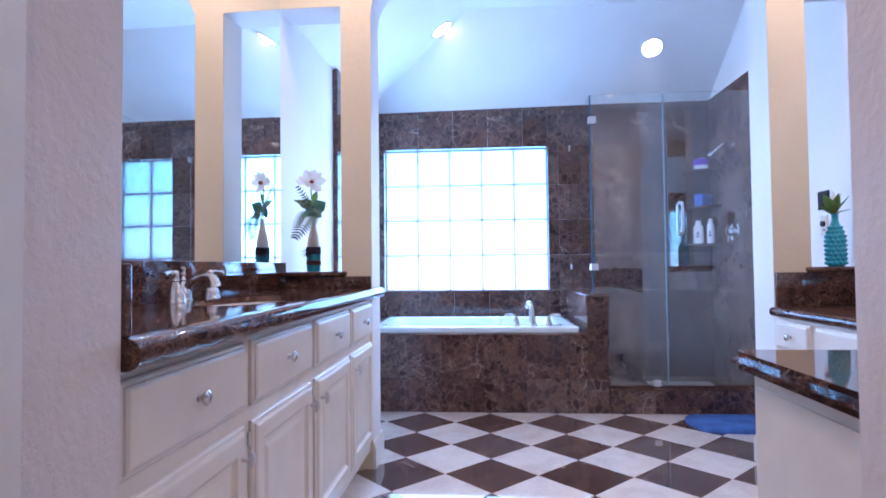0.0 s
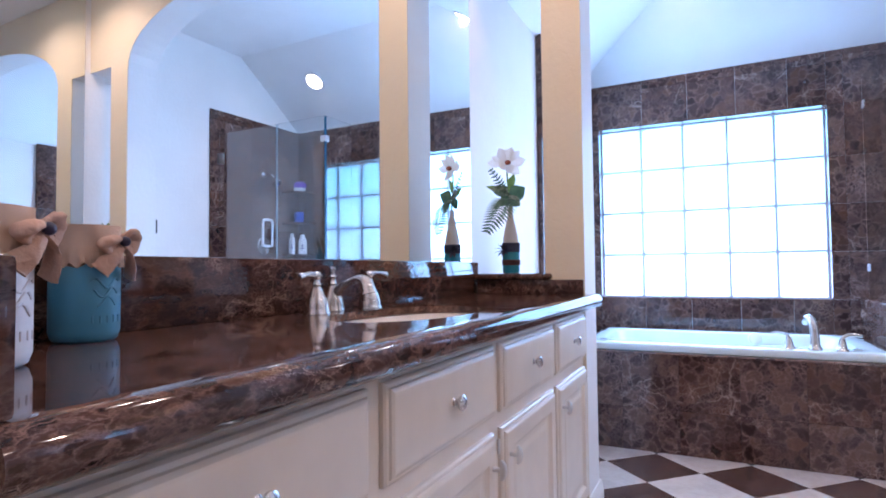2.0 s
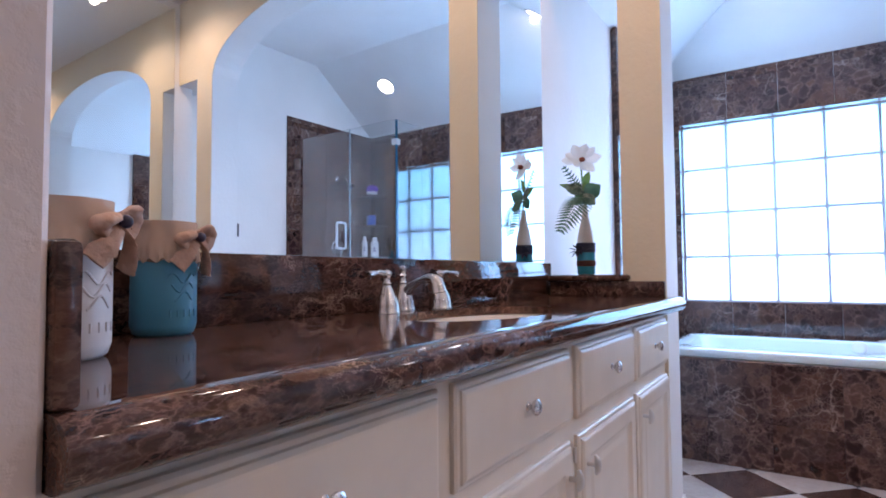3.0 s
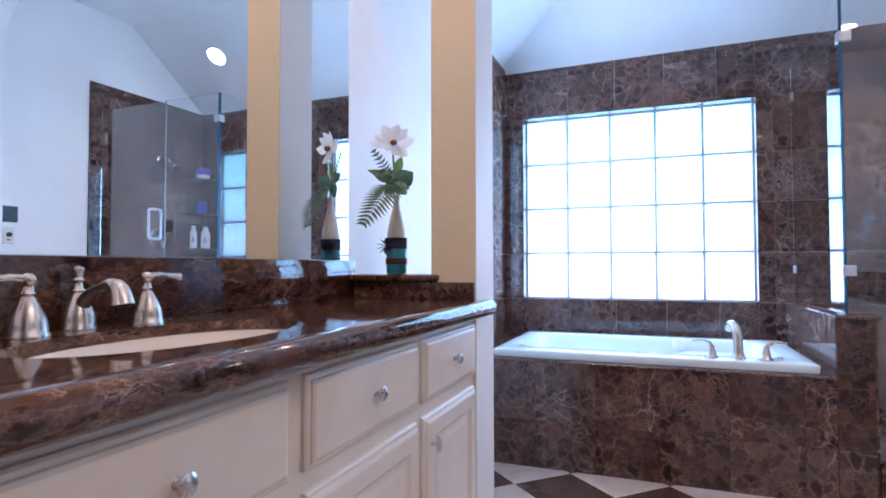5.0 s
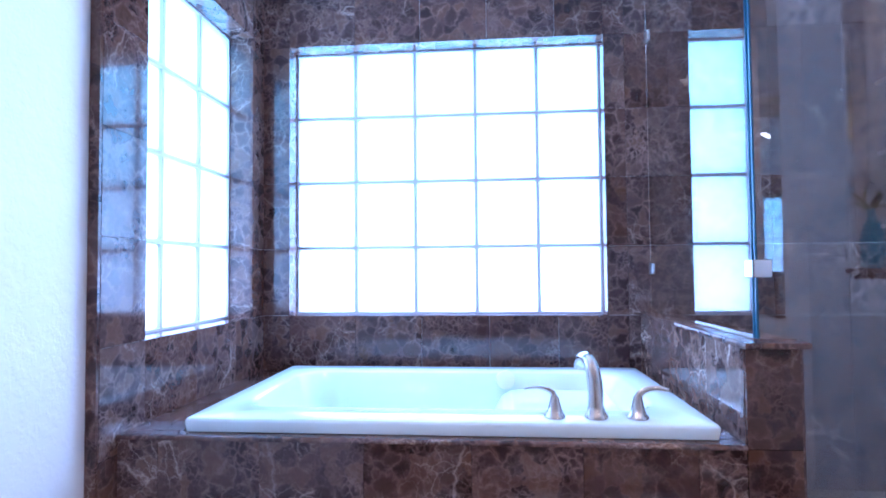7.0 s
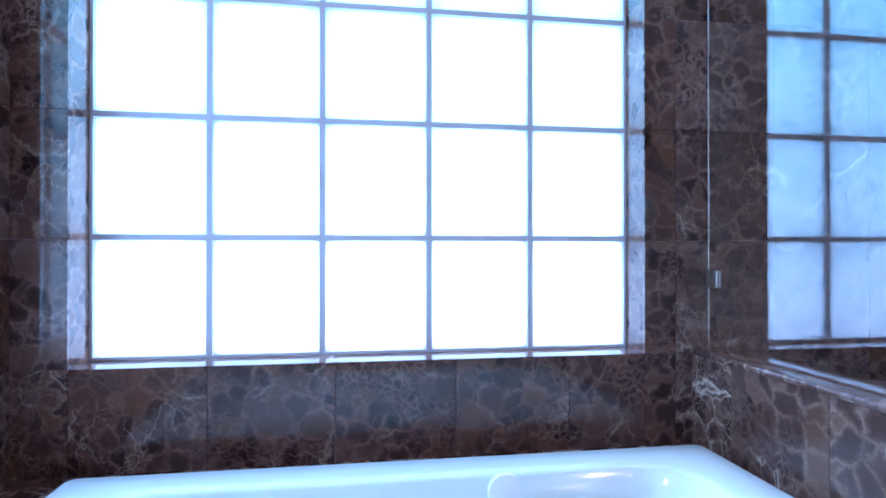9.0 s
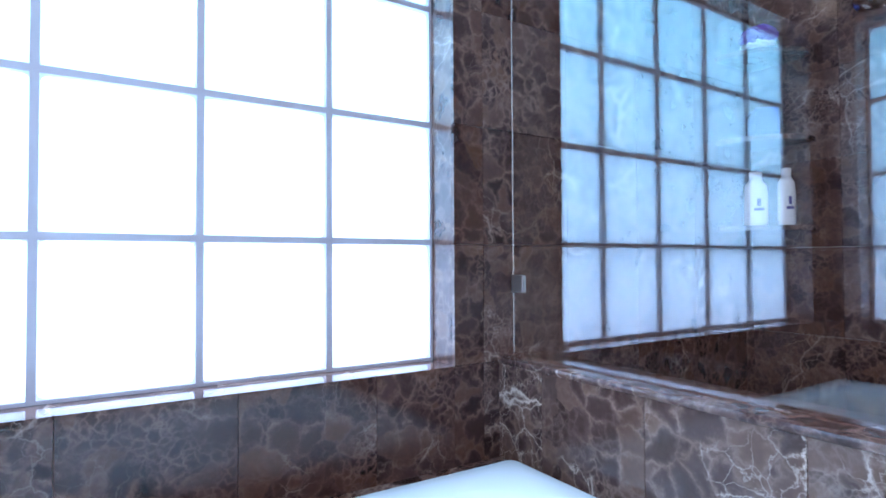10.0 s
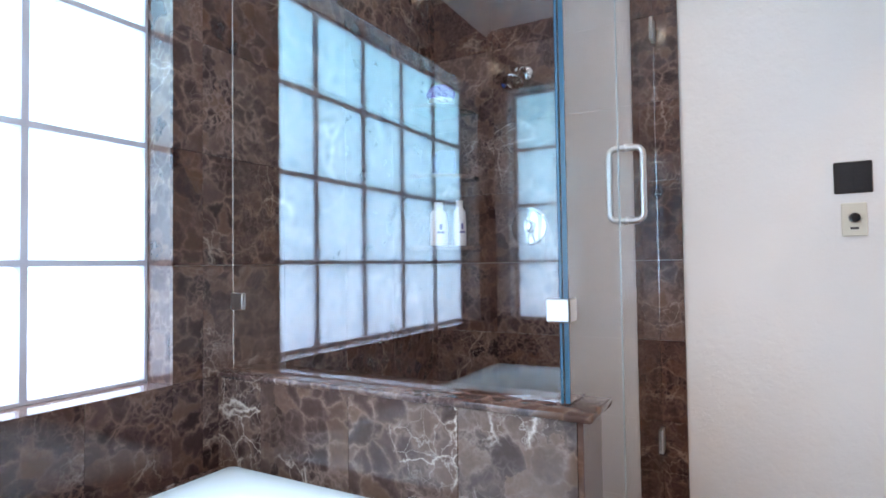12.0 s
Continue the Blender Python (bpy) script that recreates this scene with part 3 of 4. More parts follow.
def panel_door(bm, x, y0, y1, z0, z1, s):
    front_board(bm, x, y0, y1, z0, z1, s, [(0.004, 0.0115), (0.010, 0.0125), (0.012, 0.0165), (0.018, 0.0195), (0.022, 0.020), (0.058, 0.020), (0.062, 0.016), (0.068, 0.011), (0.074, 0.0095), (0.084, 0.0095), (0.100, 0.0135)])


def knob(parent, x, y, z, s):
    bm = lathe(B(), [(0.009, 0), (0.009, 0.002), (0.006, 0.005), (0.006, 0.010), (0.011, 0.013), (0.0155, 0.018), (0.0160, 0.022), (0.011, 0.026), (0.001, 0.0275)], 20, (0, 0, 0), "x")
    if s < 0:
        for v in bm.verts:
            v.co.x *= -1
        bmesh.ops.recalc_face_normals(bm, faces=bm.faces)
    for v in bm.verts:
        v.co += Vector((x, y, z))
    part("knob", bm, KNOB, parent, "round polished metal knob", smooth=40)


def pull(parent, x, y, z, s):
    bm = B()
    tube(bm, [(x, y, z), (x + s * 0.022, y, z)], 0.006, 10)
    tube(bm, [(x + s * 0.022, y, z - 0.022), (x + s * 0.026, y, z - 0.012), (x + s * 0.027, y, z), (x + s * 0.026, y, z + 0.012), (x + s * 0.022, y, z + 0.022)], [0.004, 0.008, 0.009, 0.008, 0.004], 10)
    part("handle", bm, STEEL, parent, "oval brushed metal pull", smooth=50)


FACE = -0.735
van = thing("vanity_cabinet", ((XL + FACE) / 2, 0.0, 0), "cream-painted wooden vanity cabinet with four drawers and four panelled doors", "cabinet")
ox = (XL + FACE) / 2
bm = B()
box(bm, XL + 0.001 - ox, FACE - ox, YD + 0.002, YP0 - 0.002, 0.10, 0.888)
box(bm, XL + 0.001 - ox, FACE - 0.07 - ox, YD + 0.002, YP0 - 0.002, 0, 0.10)
part("body", bm, CABINET, van)
SP = [(0.955, 1.438), (1.482, 1.968), (2.016, 2.500), (2.538, 2.975)]
for i, (a, b) in enumerate(SP):
    bm = B()
    shaker_front(bm, FACE - ox, a, b, 0.700, 0.868, 1)
    d = part("drawer", bm, CABINET, van)
    knob(d, FACE + 0.018 - ox, (a + b) / 2, 0.787, 1)
    bm = B()
    panel_door(bm, FACE - ox, a, b, 0.15, 0.662, 1)
    d = part("door", bm, CABINET, van)
    pull(d, FACE + 0.018 - ox, (b - 0.035) if i % 2 == 0 and i == 0 or i == 1 else a + 0.035, 0.590, 1)
    if i in (1, 2):
        for zz in (0.2, 0.60):
            part("hinge", tube(B(), [(FACE + 0.004 - ox, a - 0.004, zz), (FACE + 0.004 - ox, a - 0.004, zz + 0.035)], 0.004, 8), STEEL, d)

SX, SY = -0.915, 1.915
top = thing("countertop", (SX, SY, COUNTER - 0.05), "polished brown marble countertop with rounded edge and sink opening", "countertop")
# flat slab with an oval opening
bm = B()
FX0 = -0.705
n = 48
outer, inner = [], []
X0, X1, Y0, Y1 = XL - 0.001 - SX, FX0 - SX, YD + 0.002 - SY, YP0 - 0.001 - SY
for k in range(n):
    a = 2 * math.pi * k / n
    c, s = math.cos(a), math.sin(a)
    t = min((X1 if c > 0 else -X0) / max(abs(c), 1e-6), (Y1 if s > 0 else -Y0) / max(abs(s), 1e-6))
    outer.append((c * t, s * t))
    inner.append((c * 0.150, s * 0.270))
corners = [(X0, Y0), (X1, Y0), (X1, Y1), (X0, Y1)]
for cx, cy in corners:
    j = min(range(n), key=lambda q: (outer[q][0] - cx) ** 2 + (outer[q][1] - cy) ** 2)
    outer[j] = (cx, cy)
lv = {}
for tag, pts, z in (("ot", outer, 0.05), ("it", inner, 0.05), ("ob", outer, 0.030), ("ib", inner, 0.030)):
    lv[tag] = [bm.verts.new((x, y, z)) for x, y in pts]
for k in range(n):
    j = (k + 1) % n
    bm.faces.new((lv["ot"][k], lv["ot"][j], lv["it"][j], lv["it"][k]))
    bm.faces.new((lv["ob"][j], lv["ob"][k], lv["ib"][k], lv["ib"][j]))
    bm.faces.new((lv["it"][k], lv["it"][j], lv["ib"][j], lv["ib"][k]))
    bm.faces.new((lv["ot"][j], lv["ot"][k], lv["ob"][k], lv["ob"][j]))
bmesh.ops.recalc_face_normals(bm, faces=bm.faces)
part("slab", bm, MARBLE_RED, top)


def bullnose(x_in, x_out, z0, z1, s):
    r = (z1 - z0) / 2
    pts = [(x_in, z1)] + [(x_out - s * r + s * r * math.sin(math.pi * k / 10), (z0 + z1) / 2 + r * math.cos(math.pi * k / 10)) for k in range(11)] + [(x_in, z0)]
    return pts


bm = B()
prism(bm, bullnose(FX0 - SX, -0.660 - SX, -0.003, 0.0502, 1), "y", YD + 0.001 - SY, YP0 + 0.032 - SY)
part("front_edge", bm, MARBLE_RED, top, "thick rounded brown marble edge", smooth=40)
bm = lathe(B(), [(0.001, -0.003), (0.0195, -0.001), (0.030, 0.009), (0.034, 0.0235), (0.030, 0.038), (0.0195, 0.0480), (0.001, 0.0501)], 20, (-0.694 - SX, YP0 + 0.032 - SY, 0))
part("edge_end", bm, MARBLE_RED, top, "rounded end of the marble edge", smooth=60)

sink = thing("sink", (SX, SY, COUNTER - 0.172), "white oval undermount porcelain sink set in the marble countertop", "sink")
bm = B()
prof = [(1.06, 0.149), (1.0, 0.150), (0.985, 0.13), (0.93, 0.07), (0.75, 0.02), (0.4, 0.004), (0.1, 0.0)]
rg = [[bm.verts.new((0.150 * k * math.cos(2 * math.pi * i / 40), 0.270 * k * math.sin(2 * math.pi * i / 40), z)) for i in range(40)] for k, z in prof]
for a, b in zip(rg, rg[1:]):
    for i in range(40):
        bm.faces.new((a[i], a[(i + 1) % 40], b[(i + 1) % 40], b[i]))
bm.faces.new(rg[-1])
bmesh.ops.recalc_face_normals(bm, faces=bm.faces)
part("bowl", bm, PORCELAIN, sink, smooth=60)
part("drain", lathe(B(), [(0.022, 0.003), (0.02, 0.006), (0.005, 0.006)], 20), CHROME, sink, smooth=40)

# basin faucet
fau = thing("sink_faucet", (-1.122, 1.908, COUNTER), "brushed nickel widespread sink faucet with two lever handles", "faucet")
BELL = [(0.0330, 0), (0.0330, 0.004), (0.0305, 0.007), (0.0300, 0.018), (0.0265, 0.032), (0.0185, 0.049), (0.0125, 0.062), (0.0090, 0.067), (0.0125, 0.071), (0.0090, 0.075), (0.0080, 0.083)]
for s in (-1, 1):
    bm = lathe(B(), BELL + [(0.0105, 0.086), (0.0130, 0.093), (0.0105, 0.100), (0.003, 0.104)], 24, (0.012, s * 0.115, 0))
    part("handle", bm, NICKEL, fau, smooth=45)
    bm = B()
    P = smooth_path([(0.012, s * 0.118, 0.094), (0.014, s * 0.145, 0.097), (0.016, s * 0.178, 0.093), (0.017, s * 0.192, 0.090)], 4)
    tube(bm, P, [0.0070 if i < 5 else 0.0055 + 0.0009 * (i - 5) for i in range(len(P) - 1)] + [0.004], 10)
    part("lever", bm, NICKEL, fau, smooth=45)
bm = lathe(B(), BELL + [(0.0085, 0.086), (0.0115, 0.090), (0.0070, 0.095), (0.0100, 0.103), (0.0095, 0.111), (0.003, 0.116)], 24, (-0.028, 0, 0))
part("body", bm, NICKEL, fau, smooth=45)
bm = B()
P = smooth_path([(-0.026, 0, 0.030), (-0.006, 0, 0.056), (0.024, 0, 0.074), (0.056, 0, 0.081), (0.076, 0, 0.072), (0.083, 0, 0.046)], 5)
tube(bm, P, [0.0150 - 0.0055 * min(1, i / 10) + (0.0010 * (i - 12) if i > 12 else 0) for i in range(len(P))], 16)
part("spout", bm, NICKEL, fau, smooth=50)


def slab_thing(name, x0, x1, y0, y1, z0, z1, label, category, bev=0.004, material=None):
    t = thing(name, ((x0 + x1) / 2, (y0 + y1) / 2, z0), label, category)
    cx, cy = (x0 + x1) / 2, (y0 + y1) / 2
    part("slab", box(B(), x0 - cx, x1 - cx, y0 - cy, y1 - cy, 0, z1 - z0, bev, 2), material or MARBLE_RED, t, smooth=40)
    return t


MZ = 1.082
slab_thing("backsplash", XV, XV + 0.083, YD + 0.001, 2.988, COUNTER, MZ - 0.002, "polished brown marble backsplash under the mirror", "backsplash")
slab_thing("side_splash", XV + 0.084, -0.686, YD + 0.001, YD + 0.021, COUNTER, 1.064, "polished brown marble side splash against the entry wall", "backsplash", 0.006)
slab_thing("side_splash", XV + 0.084, CL1 - 0.004, YP0 - 0.021, YP0 - 0.001, COUNTER, 1.004, "polished brown marble strip along the column foot", "backsplash", 0.002)
slab_thing("marble_ledge", XN + 0.001, CL0 + 0.03, YP0 - 0.045, YP1 + 0.02, 1.0045, LEDGE, "brown marble ledge with rounded edge in the narrow opening", "ledge", 0.011)

# mirrors
mir = thing("vanity_mirror", (XV + 0.0275, (YD + 2.985) / 2, MZ), "large frameless wall mirror above the marble vanity", "mirror", "", -1.25)
part("glass", box(B(), -0.003, 0.003, YD + 0.002 - (YD + 2.985) / 2, 2.985 - (YD + 2.985) / 2, 0, CEIL - 0.03 - MZ), MIRROR, mir)
mir2 = thing("vanity_mirror", (XM - 0.003, (YD + 2.95) / 2, 1.0), "large frameless wall mirror above the makeup counter", "mirror")
part("glass", box(B(), -0.003, 0.003, YD + 0.002 - (YD + 2.95) / 2, 2.95 - (YD + 2.95) / 2, 0, CEIL - 0.05 - 1.0), MIRROR, mir2)

mir3 = thing("vanity_mirror", (0.915, YD + 0.004, 1.0), "large frameless wall mirror above the deep cabinet", "mirror")
part("glass", box(B(), -0.365, 0.365, -0.003, 0.003, 0, CEIL - 0.05 - 1.0), MIRROR, mir3)

# right vanity
CZ = 0.835
RF = 1.30
v2 = thing("vanity_cabinet", ((RF + XM) / 2, 0, 0), "cream-painted low vanity cabinet with drawers and doors", "cabinet")
ox2 = (RF + XM) / 2
bm = B()
box(bm, RF - ox2, XM - ox2, 1.90, YP0 - 0.002, 0.10, CZ - 0.045)
box(bm, RF + 0.07 - ox2, XM - ox2, 1.90, YP0 - 0.002, 0, 0.10)
part("body", bm, CABINET, v2)
for a, b in ((2.66, 2.955), (1.95, 2.62)):
    bm = B()
    shaker_front(bm, RF - ox2, a, b, 0.635, 0.775, -1)
    d = part("drawer", bm, CABINET, v2)
    knob(d, RF - 0.018 - ox2, (a + b) / 2, 0.705, -1)
    bm = B()
    panel_door(bm, RF - ox2, a, b, 0.15, 0.605, -1)
    d = part("door", bm, CABINET, v2)
    pull(d, RF - 0.018 - ox2, a + 0.035, 0.55, -1)
c2 = thing("countertop", (1.5, 2.4, CZ - 0.045), "polished brown marble countertop on the low vanity", "countertop")
bm = B()
prism(bm, [(x - 1.5, z) for x, z in bullnose(XM, RF - 0.035, 0.0, 0.045, -1)], "y", 1.80 - 2.4, YP0 - 0.022 - 2.4)
part("slab", bm, MARBLE_RED, c2, smooth=40)
slab_thing("side_splash", CR0 + 0.004, XM - 0.02, YP0 - 0.021, YP0 - 0.001, CZ, 1.004, "polished brown marble splash along the column foot", "backsplash", 0.002)
slab_thing("backsplash", XM - 0.02, XM, YD + 0.002, YP0 - 0.022, CZ, 0.998, "polished brown marble backsplash under the mirror by the low vanity", "backsplash")
slab_thing("marble_ledge", CR1 - 0.03, XR - 0.001, YP0 - 0.045, YP1 + 0.02, 1.0045, LEDGE, "brown marble ledge in the narrow opening with a turquoise vase", "ledge", 0.011)

LX, LY = 0.48, 1.57
lc = thing("linen_cabinet", ((LX + XM) / 2 + 0.04, 1.28, 0), "cream-painted deep cabinet beside the doorway", "cabinet")
ax = (LX + XM) / 2 + 0.04
bm = B()
box(bm, LX + 0.055 - ax, XM - ax, YD + 0.002 - 1.28, LY - 0.05 - 1.28, 0.0, 0.785)
part("body", bm, CABINET, lc)
bm = B()
box(bm, LX + 0.047 - ax, LX + 0.053 - ax, YD + 0.03 - 1.28, LY - 0.08 - 1.28, 0.03, 0.755, 0.002)
part("side_panel", bm, CABINET, lc)
l2 = thing("countertop", (ax, 1.28, CZ - 0.045), "polished brown marble countertop with rounded edges on the deep cabinet", "countertop")
bm = B()
_cor = [(XM, YD + 0.002), (XM, LY)] + [(LX + 0.05 - 0.05 * math.sin(radians(a)), LY - 0.05 + 0.05 * math.cos(radians(a))) for a in range(0, 91, 15)] + [(LX, YD + 0.002)]
prism(bm, [(x - ax, y - 1.28) for x, y in _cor], "z", 0, 0.045)
bmesh.ops.bevel(bm, geom=[e for e in bm.edges if abs(e.verts[0].co.z - e.verts[1].co.z) < 1e-4], offset=0.02, segments=4, affect="EDGES")
part("slab", bm, MARBLE_RED, l2, smooth=50)


slab_thing("backsplash", LX + 0.06, XM - 0.021, YD + 0.001, YD + 0.020, CZ, 0.998, "polished brown marble backsplash under the mirror by the deep cabinet", "backsplash")

# ---- shower ----
def pane(parent, x0, x1, y0, y1, z0, z1, name="pane"):
    ob = part(name, box(B(), x0, x1, y0, y1, z0, z1), GLASS, parent, "clear glass with pale blue edges")
    ob.visible_shadow = False
    return ob


enc = thing("shower_enclosure", (GX, GY, KZ), "frameless clear glass shower enclosure with metal clips", "shower enclosure")
GT = 2.28 - KZ
pane(enc, -0.005, 0.005, 0.014, YB - 0.004 - GY, 0.004, GT, "side_pane")
bm = B()
box(bm, -0.0052, 0.0052, 0.008, 0.0132, 0.004, GT)
part("pane_edge", bm, GLASS_EDGE, enc, "polished blue-green glass edge")
DXS = 1.158 - GX
ZC = 0.185 - KZ
o = part("front_pane", prism(B(), [(0.004, 0.004), (KX1 - GX + 0.006, 0.004), (KX1 - GX + 0.006, ZC + 0.004), (DXS - 0.006, ZC + 0.004), (DXS - 0.006, GT), (0.004, GT)], "y", -0.005, 0.005), GLASS, enc, "clear glass with pale blue edges")
o.visible_shadow = False
part("pane_edge", box(B(), DXS - 0.0058, DXS - 0.0042, -0.0052, 0.0052, ZC + 0.004, GT), GLASS_EDGE, enc, "polished blue-green glass edge")
part("pane_edge", box(B(), -0.002, 0.0035, -0.0052, 0.0052, 0.004, GT), GLASS_EDGE, enc, "polished blue-green glass edge")
for z in (1.035 - KZ, 2.10 - KZ):
    bm = box(B(), -0.012, 0.040, -0.011, -0.0055, z - 0.024, z + 0.024, 0.002)
    box(bm, -0.012, -0.0055, -0.011, 0.040, z - 0.024, z + 0.024, 0.002)
    box(bm, 0.0055, 0.040, 0.0055, 0.011, z - 0.024, z + 0.024, 0.002)
    part("corner_clip", bm, STEEL, enc, "square satin metal glass clip")
    bm = box(B(), -0.010, -0.0055, YB - 0.05 - GY, YB - 0.002 - GY, z - 0.024, z + 0.024, 0.002)
    box(bm, 0.0055, 0.010, YB - 0.05 - GY, YB - 0.002 - GY, z - 0.024, z + 0.024, 0.002)
    part("wall_clip", bm, STEEL, enc, "square satin metal glass clip")
part("floor_clip", box(box(B(), DXS - 0.11, DXS - 0.06, -0.012, -0.0055, ZC, ZC + 0.045, 0.002), DXS - 0.11, DXS - 0.06, 0.0055, 0.012, ZC, ZC + 0.045, 0.002), STEEL, enc, "square satin metal glass clip")

sd = thing("shower_door", (XR - 0.02, GY, 0.2), "hinged frameless clear glass shower door with a metal handle, closed", "door")
DW = XR - 0.02 - 1.158
o = part("pane", box(B(), -DW, 0, -0.005, 0.005, 0, 2.08), GLASS, sd, "clear glass with pale blue edges")
o.visible_shadow = False
part("pane_edge", box(B(), -DW - 0.0025, -DW - 0.0005, -0.0052, 0.0052, 0, 2.08), GLASS_EDGE, sd, "polished blue-green glass edge")
part("door_seal", box(B(), -DW - 0.0120, -DW - 0.0028, -0.0065, 0.0065, 0, 2.08, 0.002), SEAL, sd, "pale clear plastic door seal")
for z in (0.24, 1.86):
    bm = box(B(), -0.055, 0.018, -0.012, -0.0055, z - 0.045, z + 0.045, 0.003)
    box(bm, -0.055, 0.018, 0.0055, 0.012, z - 0.045, z + 0.045, 0.003)
    tube(bm, [(0.002, 0, z - 0.03), (0.002, 0, z + 0.03)], 0.008, 12)
    part("hinge", bm, STEEL, sd, "satin metal glass hinge")
for s in (-1, 1):
    hx = -DW + 0.098
    zt, zb, out, rr = 1.285, 1.062, 0.055, 0.022
    P = [(hx, s * 0.006, zt)] + [(hx, s * (out - rr + rr * math.sin(radians(a))), zt - rr + rr * math.cos(radians(a))) for a in range(0, 91, 18)]
    P += [(hx, s * (out - rr + rr * math.cos(radians(a))), zb + rr - rr * math.sin(radians(a))) for a in range(0, 91, 18)] + [(hx, s * 0.006, zb)]
    part("handle", tube(B(), P, 0.0095, 14), STEEL, sd, "looped satin metal handle", smooth=60)
bm = B()
for z in (zt, zb):
    lathe(bm, [(0.013, -0.009), (0.013, 0.009)], 16, (hx, 0, z), "y")
part("handle_rosette", bm, STEEL, sd, smooth=40)

# corner shelves and what stands on them
for z in (1.222, 1.545, 1.86):
    t = thing("corner_shelf", (XR - T, YB, z - 0.018), "quarter-round brown marble corner shelf in the shower", "shelf", "corner shelves in the shower")
    R = 0.235
    bm = B()
    prism(bm, [(0, 0), (-R, 0), (-R, -0.03)] + [(-0.03 - (R - 0.03) * math.cos(radians(a)) , -0.03 - (R - 0.03) * math.sin(radians(a))) for a in range(8, 90, 9)] + [(-0.03, -R), (0, -R)], "z", 0, 0.018)
    part("board", bm, MARBLE, t)


def shampoo(x, y, z, h, w, d, rz, label):
    t = thing("shampoo_bottle", (x, y, z), label, "bottle", "", rz)
    prof = [(0.92, 0), (1.0, 0.01), (1.0, h * 0.55), (0.93, h * 0.75), (0.55, h * 0.84)]
    part("bottle", lathe(B(), [(w / 2 * k, q) for k, q in prof], 24, sy=d / w), WHITE_PLASTIC, t, smooth=40)
    part("cap", lathe(B(), [(w * 0.27, h * 0.842), (w * 0.28, h * 0.99), (w * 0.24, h)], 20, sy=d / w), WHITE_PLASTIC, t, smooth=40)
    part("label", box(B(), -w * 0.2, w * 0.2, -d / 2 - 0.001, -d / 2 + 0.002, h * 0.28, h * 0.33), LABEL_INK, t, "small dark printed bars")
    part("emblem", box(B(), -w * 0.08, w * 0.08, -d / 2 - 0.001, -d / 2 + 0.002, h * 0.36, h * 0.5), LABEL_INK, t, "small dark printed mark")


shampoo(1.715, 5.105, 1.2225, 0.20, 0.085, 0.045, -35, "white plastic shampoo bottle on the corner shelf")
shampoo(1.79, 5.035, 1.2225, 0.21, 0.062, 0.05, -35, "slim white lotion bottle with a cap on the corner shelf")
t = thing("sponge", (1.76, 5.10, 1.5455), "bright blue bath sponge block on the middle corner shelf", "sponge", "", 40)
part("body", box(B(), -0.08, 0.08, -0.04, 0.04, 0, 0.105, 0.012, 3), BLUE_PLASTIC, t, smooth=50)
t = thing("bath_puff", (1.745, 5.10, 1.8605), "purple and white mesh bath puff on the top corner shelf", "bath puff")
for nm, mt, r0, dz, fl in (("upper_half", PURPLE, 0.062, 0.065, 0.7), ("lower_half", WHITE_PLASTIC, 0.055, 0.03, 0.5)):
    bm = B()
    bmesh.ops.create_icosphere(bm, subdivisions=4, radius=r0)
    for v in bm.verts:
        k = 1 + 0.16 * noise.noise(v.co * 60) + 0.08 * noise.noise(v.co * 150)
        v.co = Vector((v.co.x * k, v.co.y * k, v.co.z * k * fl + dz))
    part(nm, bm, mt, t)

# valve and shower head on the side wall
t = thing("shower_valve", (XR - T, 4.72, 1.30), "chrome round shower valve with a lever handle", "shower valve")
part("plate", lathe(B(), [(0.085, 0), (0.085, -0.006), (0.078, -0.012), (0.05, -0.016)], 36, axis="x"), CHROME, t, smooth=30)
part("handle", tube(lathe(B(), [(0.034, -0.016), (0.032, -0.05), (0.026, -0.062), (0.005, -0.066)], 24, axis="x"), [(-0.05, 0, 0), (-0.056, -0.01, -0.05), (-0.062, -0.014, -0.078)], [0.011, 0.009, 0.006], 12), CHROME, t, smooth=45)
t = thing("wall_shower", (XR - T, 4.72, 1.99), "chrome shower head on a short curved arm", "shower head")
part("flange", lathe(B(), [(0.03, 0), (0.03, -0.005), (0.015, -0.014)], 24, axis="x"), CHROME, t, smooth=40)
part("arm", tube(B(), smooth_path([(0, 0, 0), (-0.06, 0, 0.015), (-0.11, 0, -0.01), (-0.14, 0, -0.045)], 5), 0.0105, 12), CHROME, t, smooth=60)
bm = lathe(B(), [(0.012, 0.03), (0.016, 0.015), (0.034, -0.01), (0.048, -0.03), (0.050, -0.042), (0.044, -0.046)], 28)
for v in bm.verts:
    v.co = Matrix.Rotation(radians(35), 3, "Y") @ v.co + Vector((-0.150, 0, -0.062))
part("head", bm, CHROME, t, smooth=45)
t = thing("bath_rack", (1.45, 4.72, 0.062), "coated wire mat on the mosaic shower floor", "mat")
bm = B()
for i in range(12):
    box(bm, -0.25 + i * 0.045, -0.246 + i * 0.045, -0.2, 0.2, 0.002, 0.006)
for i in range(10):
    box(bm, -0.25, 0.249, -0.2 + i * 0.044, -0.196 + i * 0.044, 0.006, 0.01)
part("grid", bm, WIRE, t)

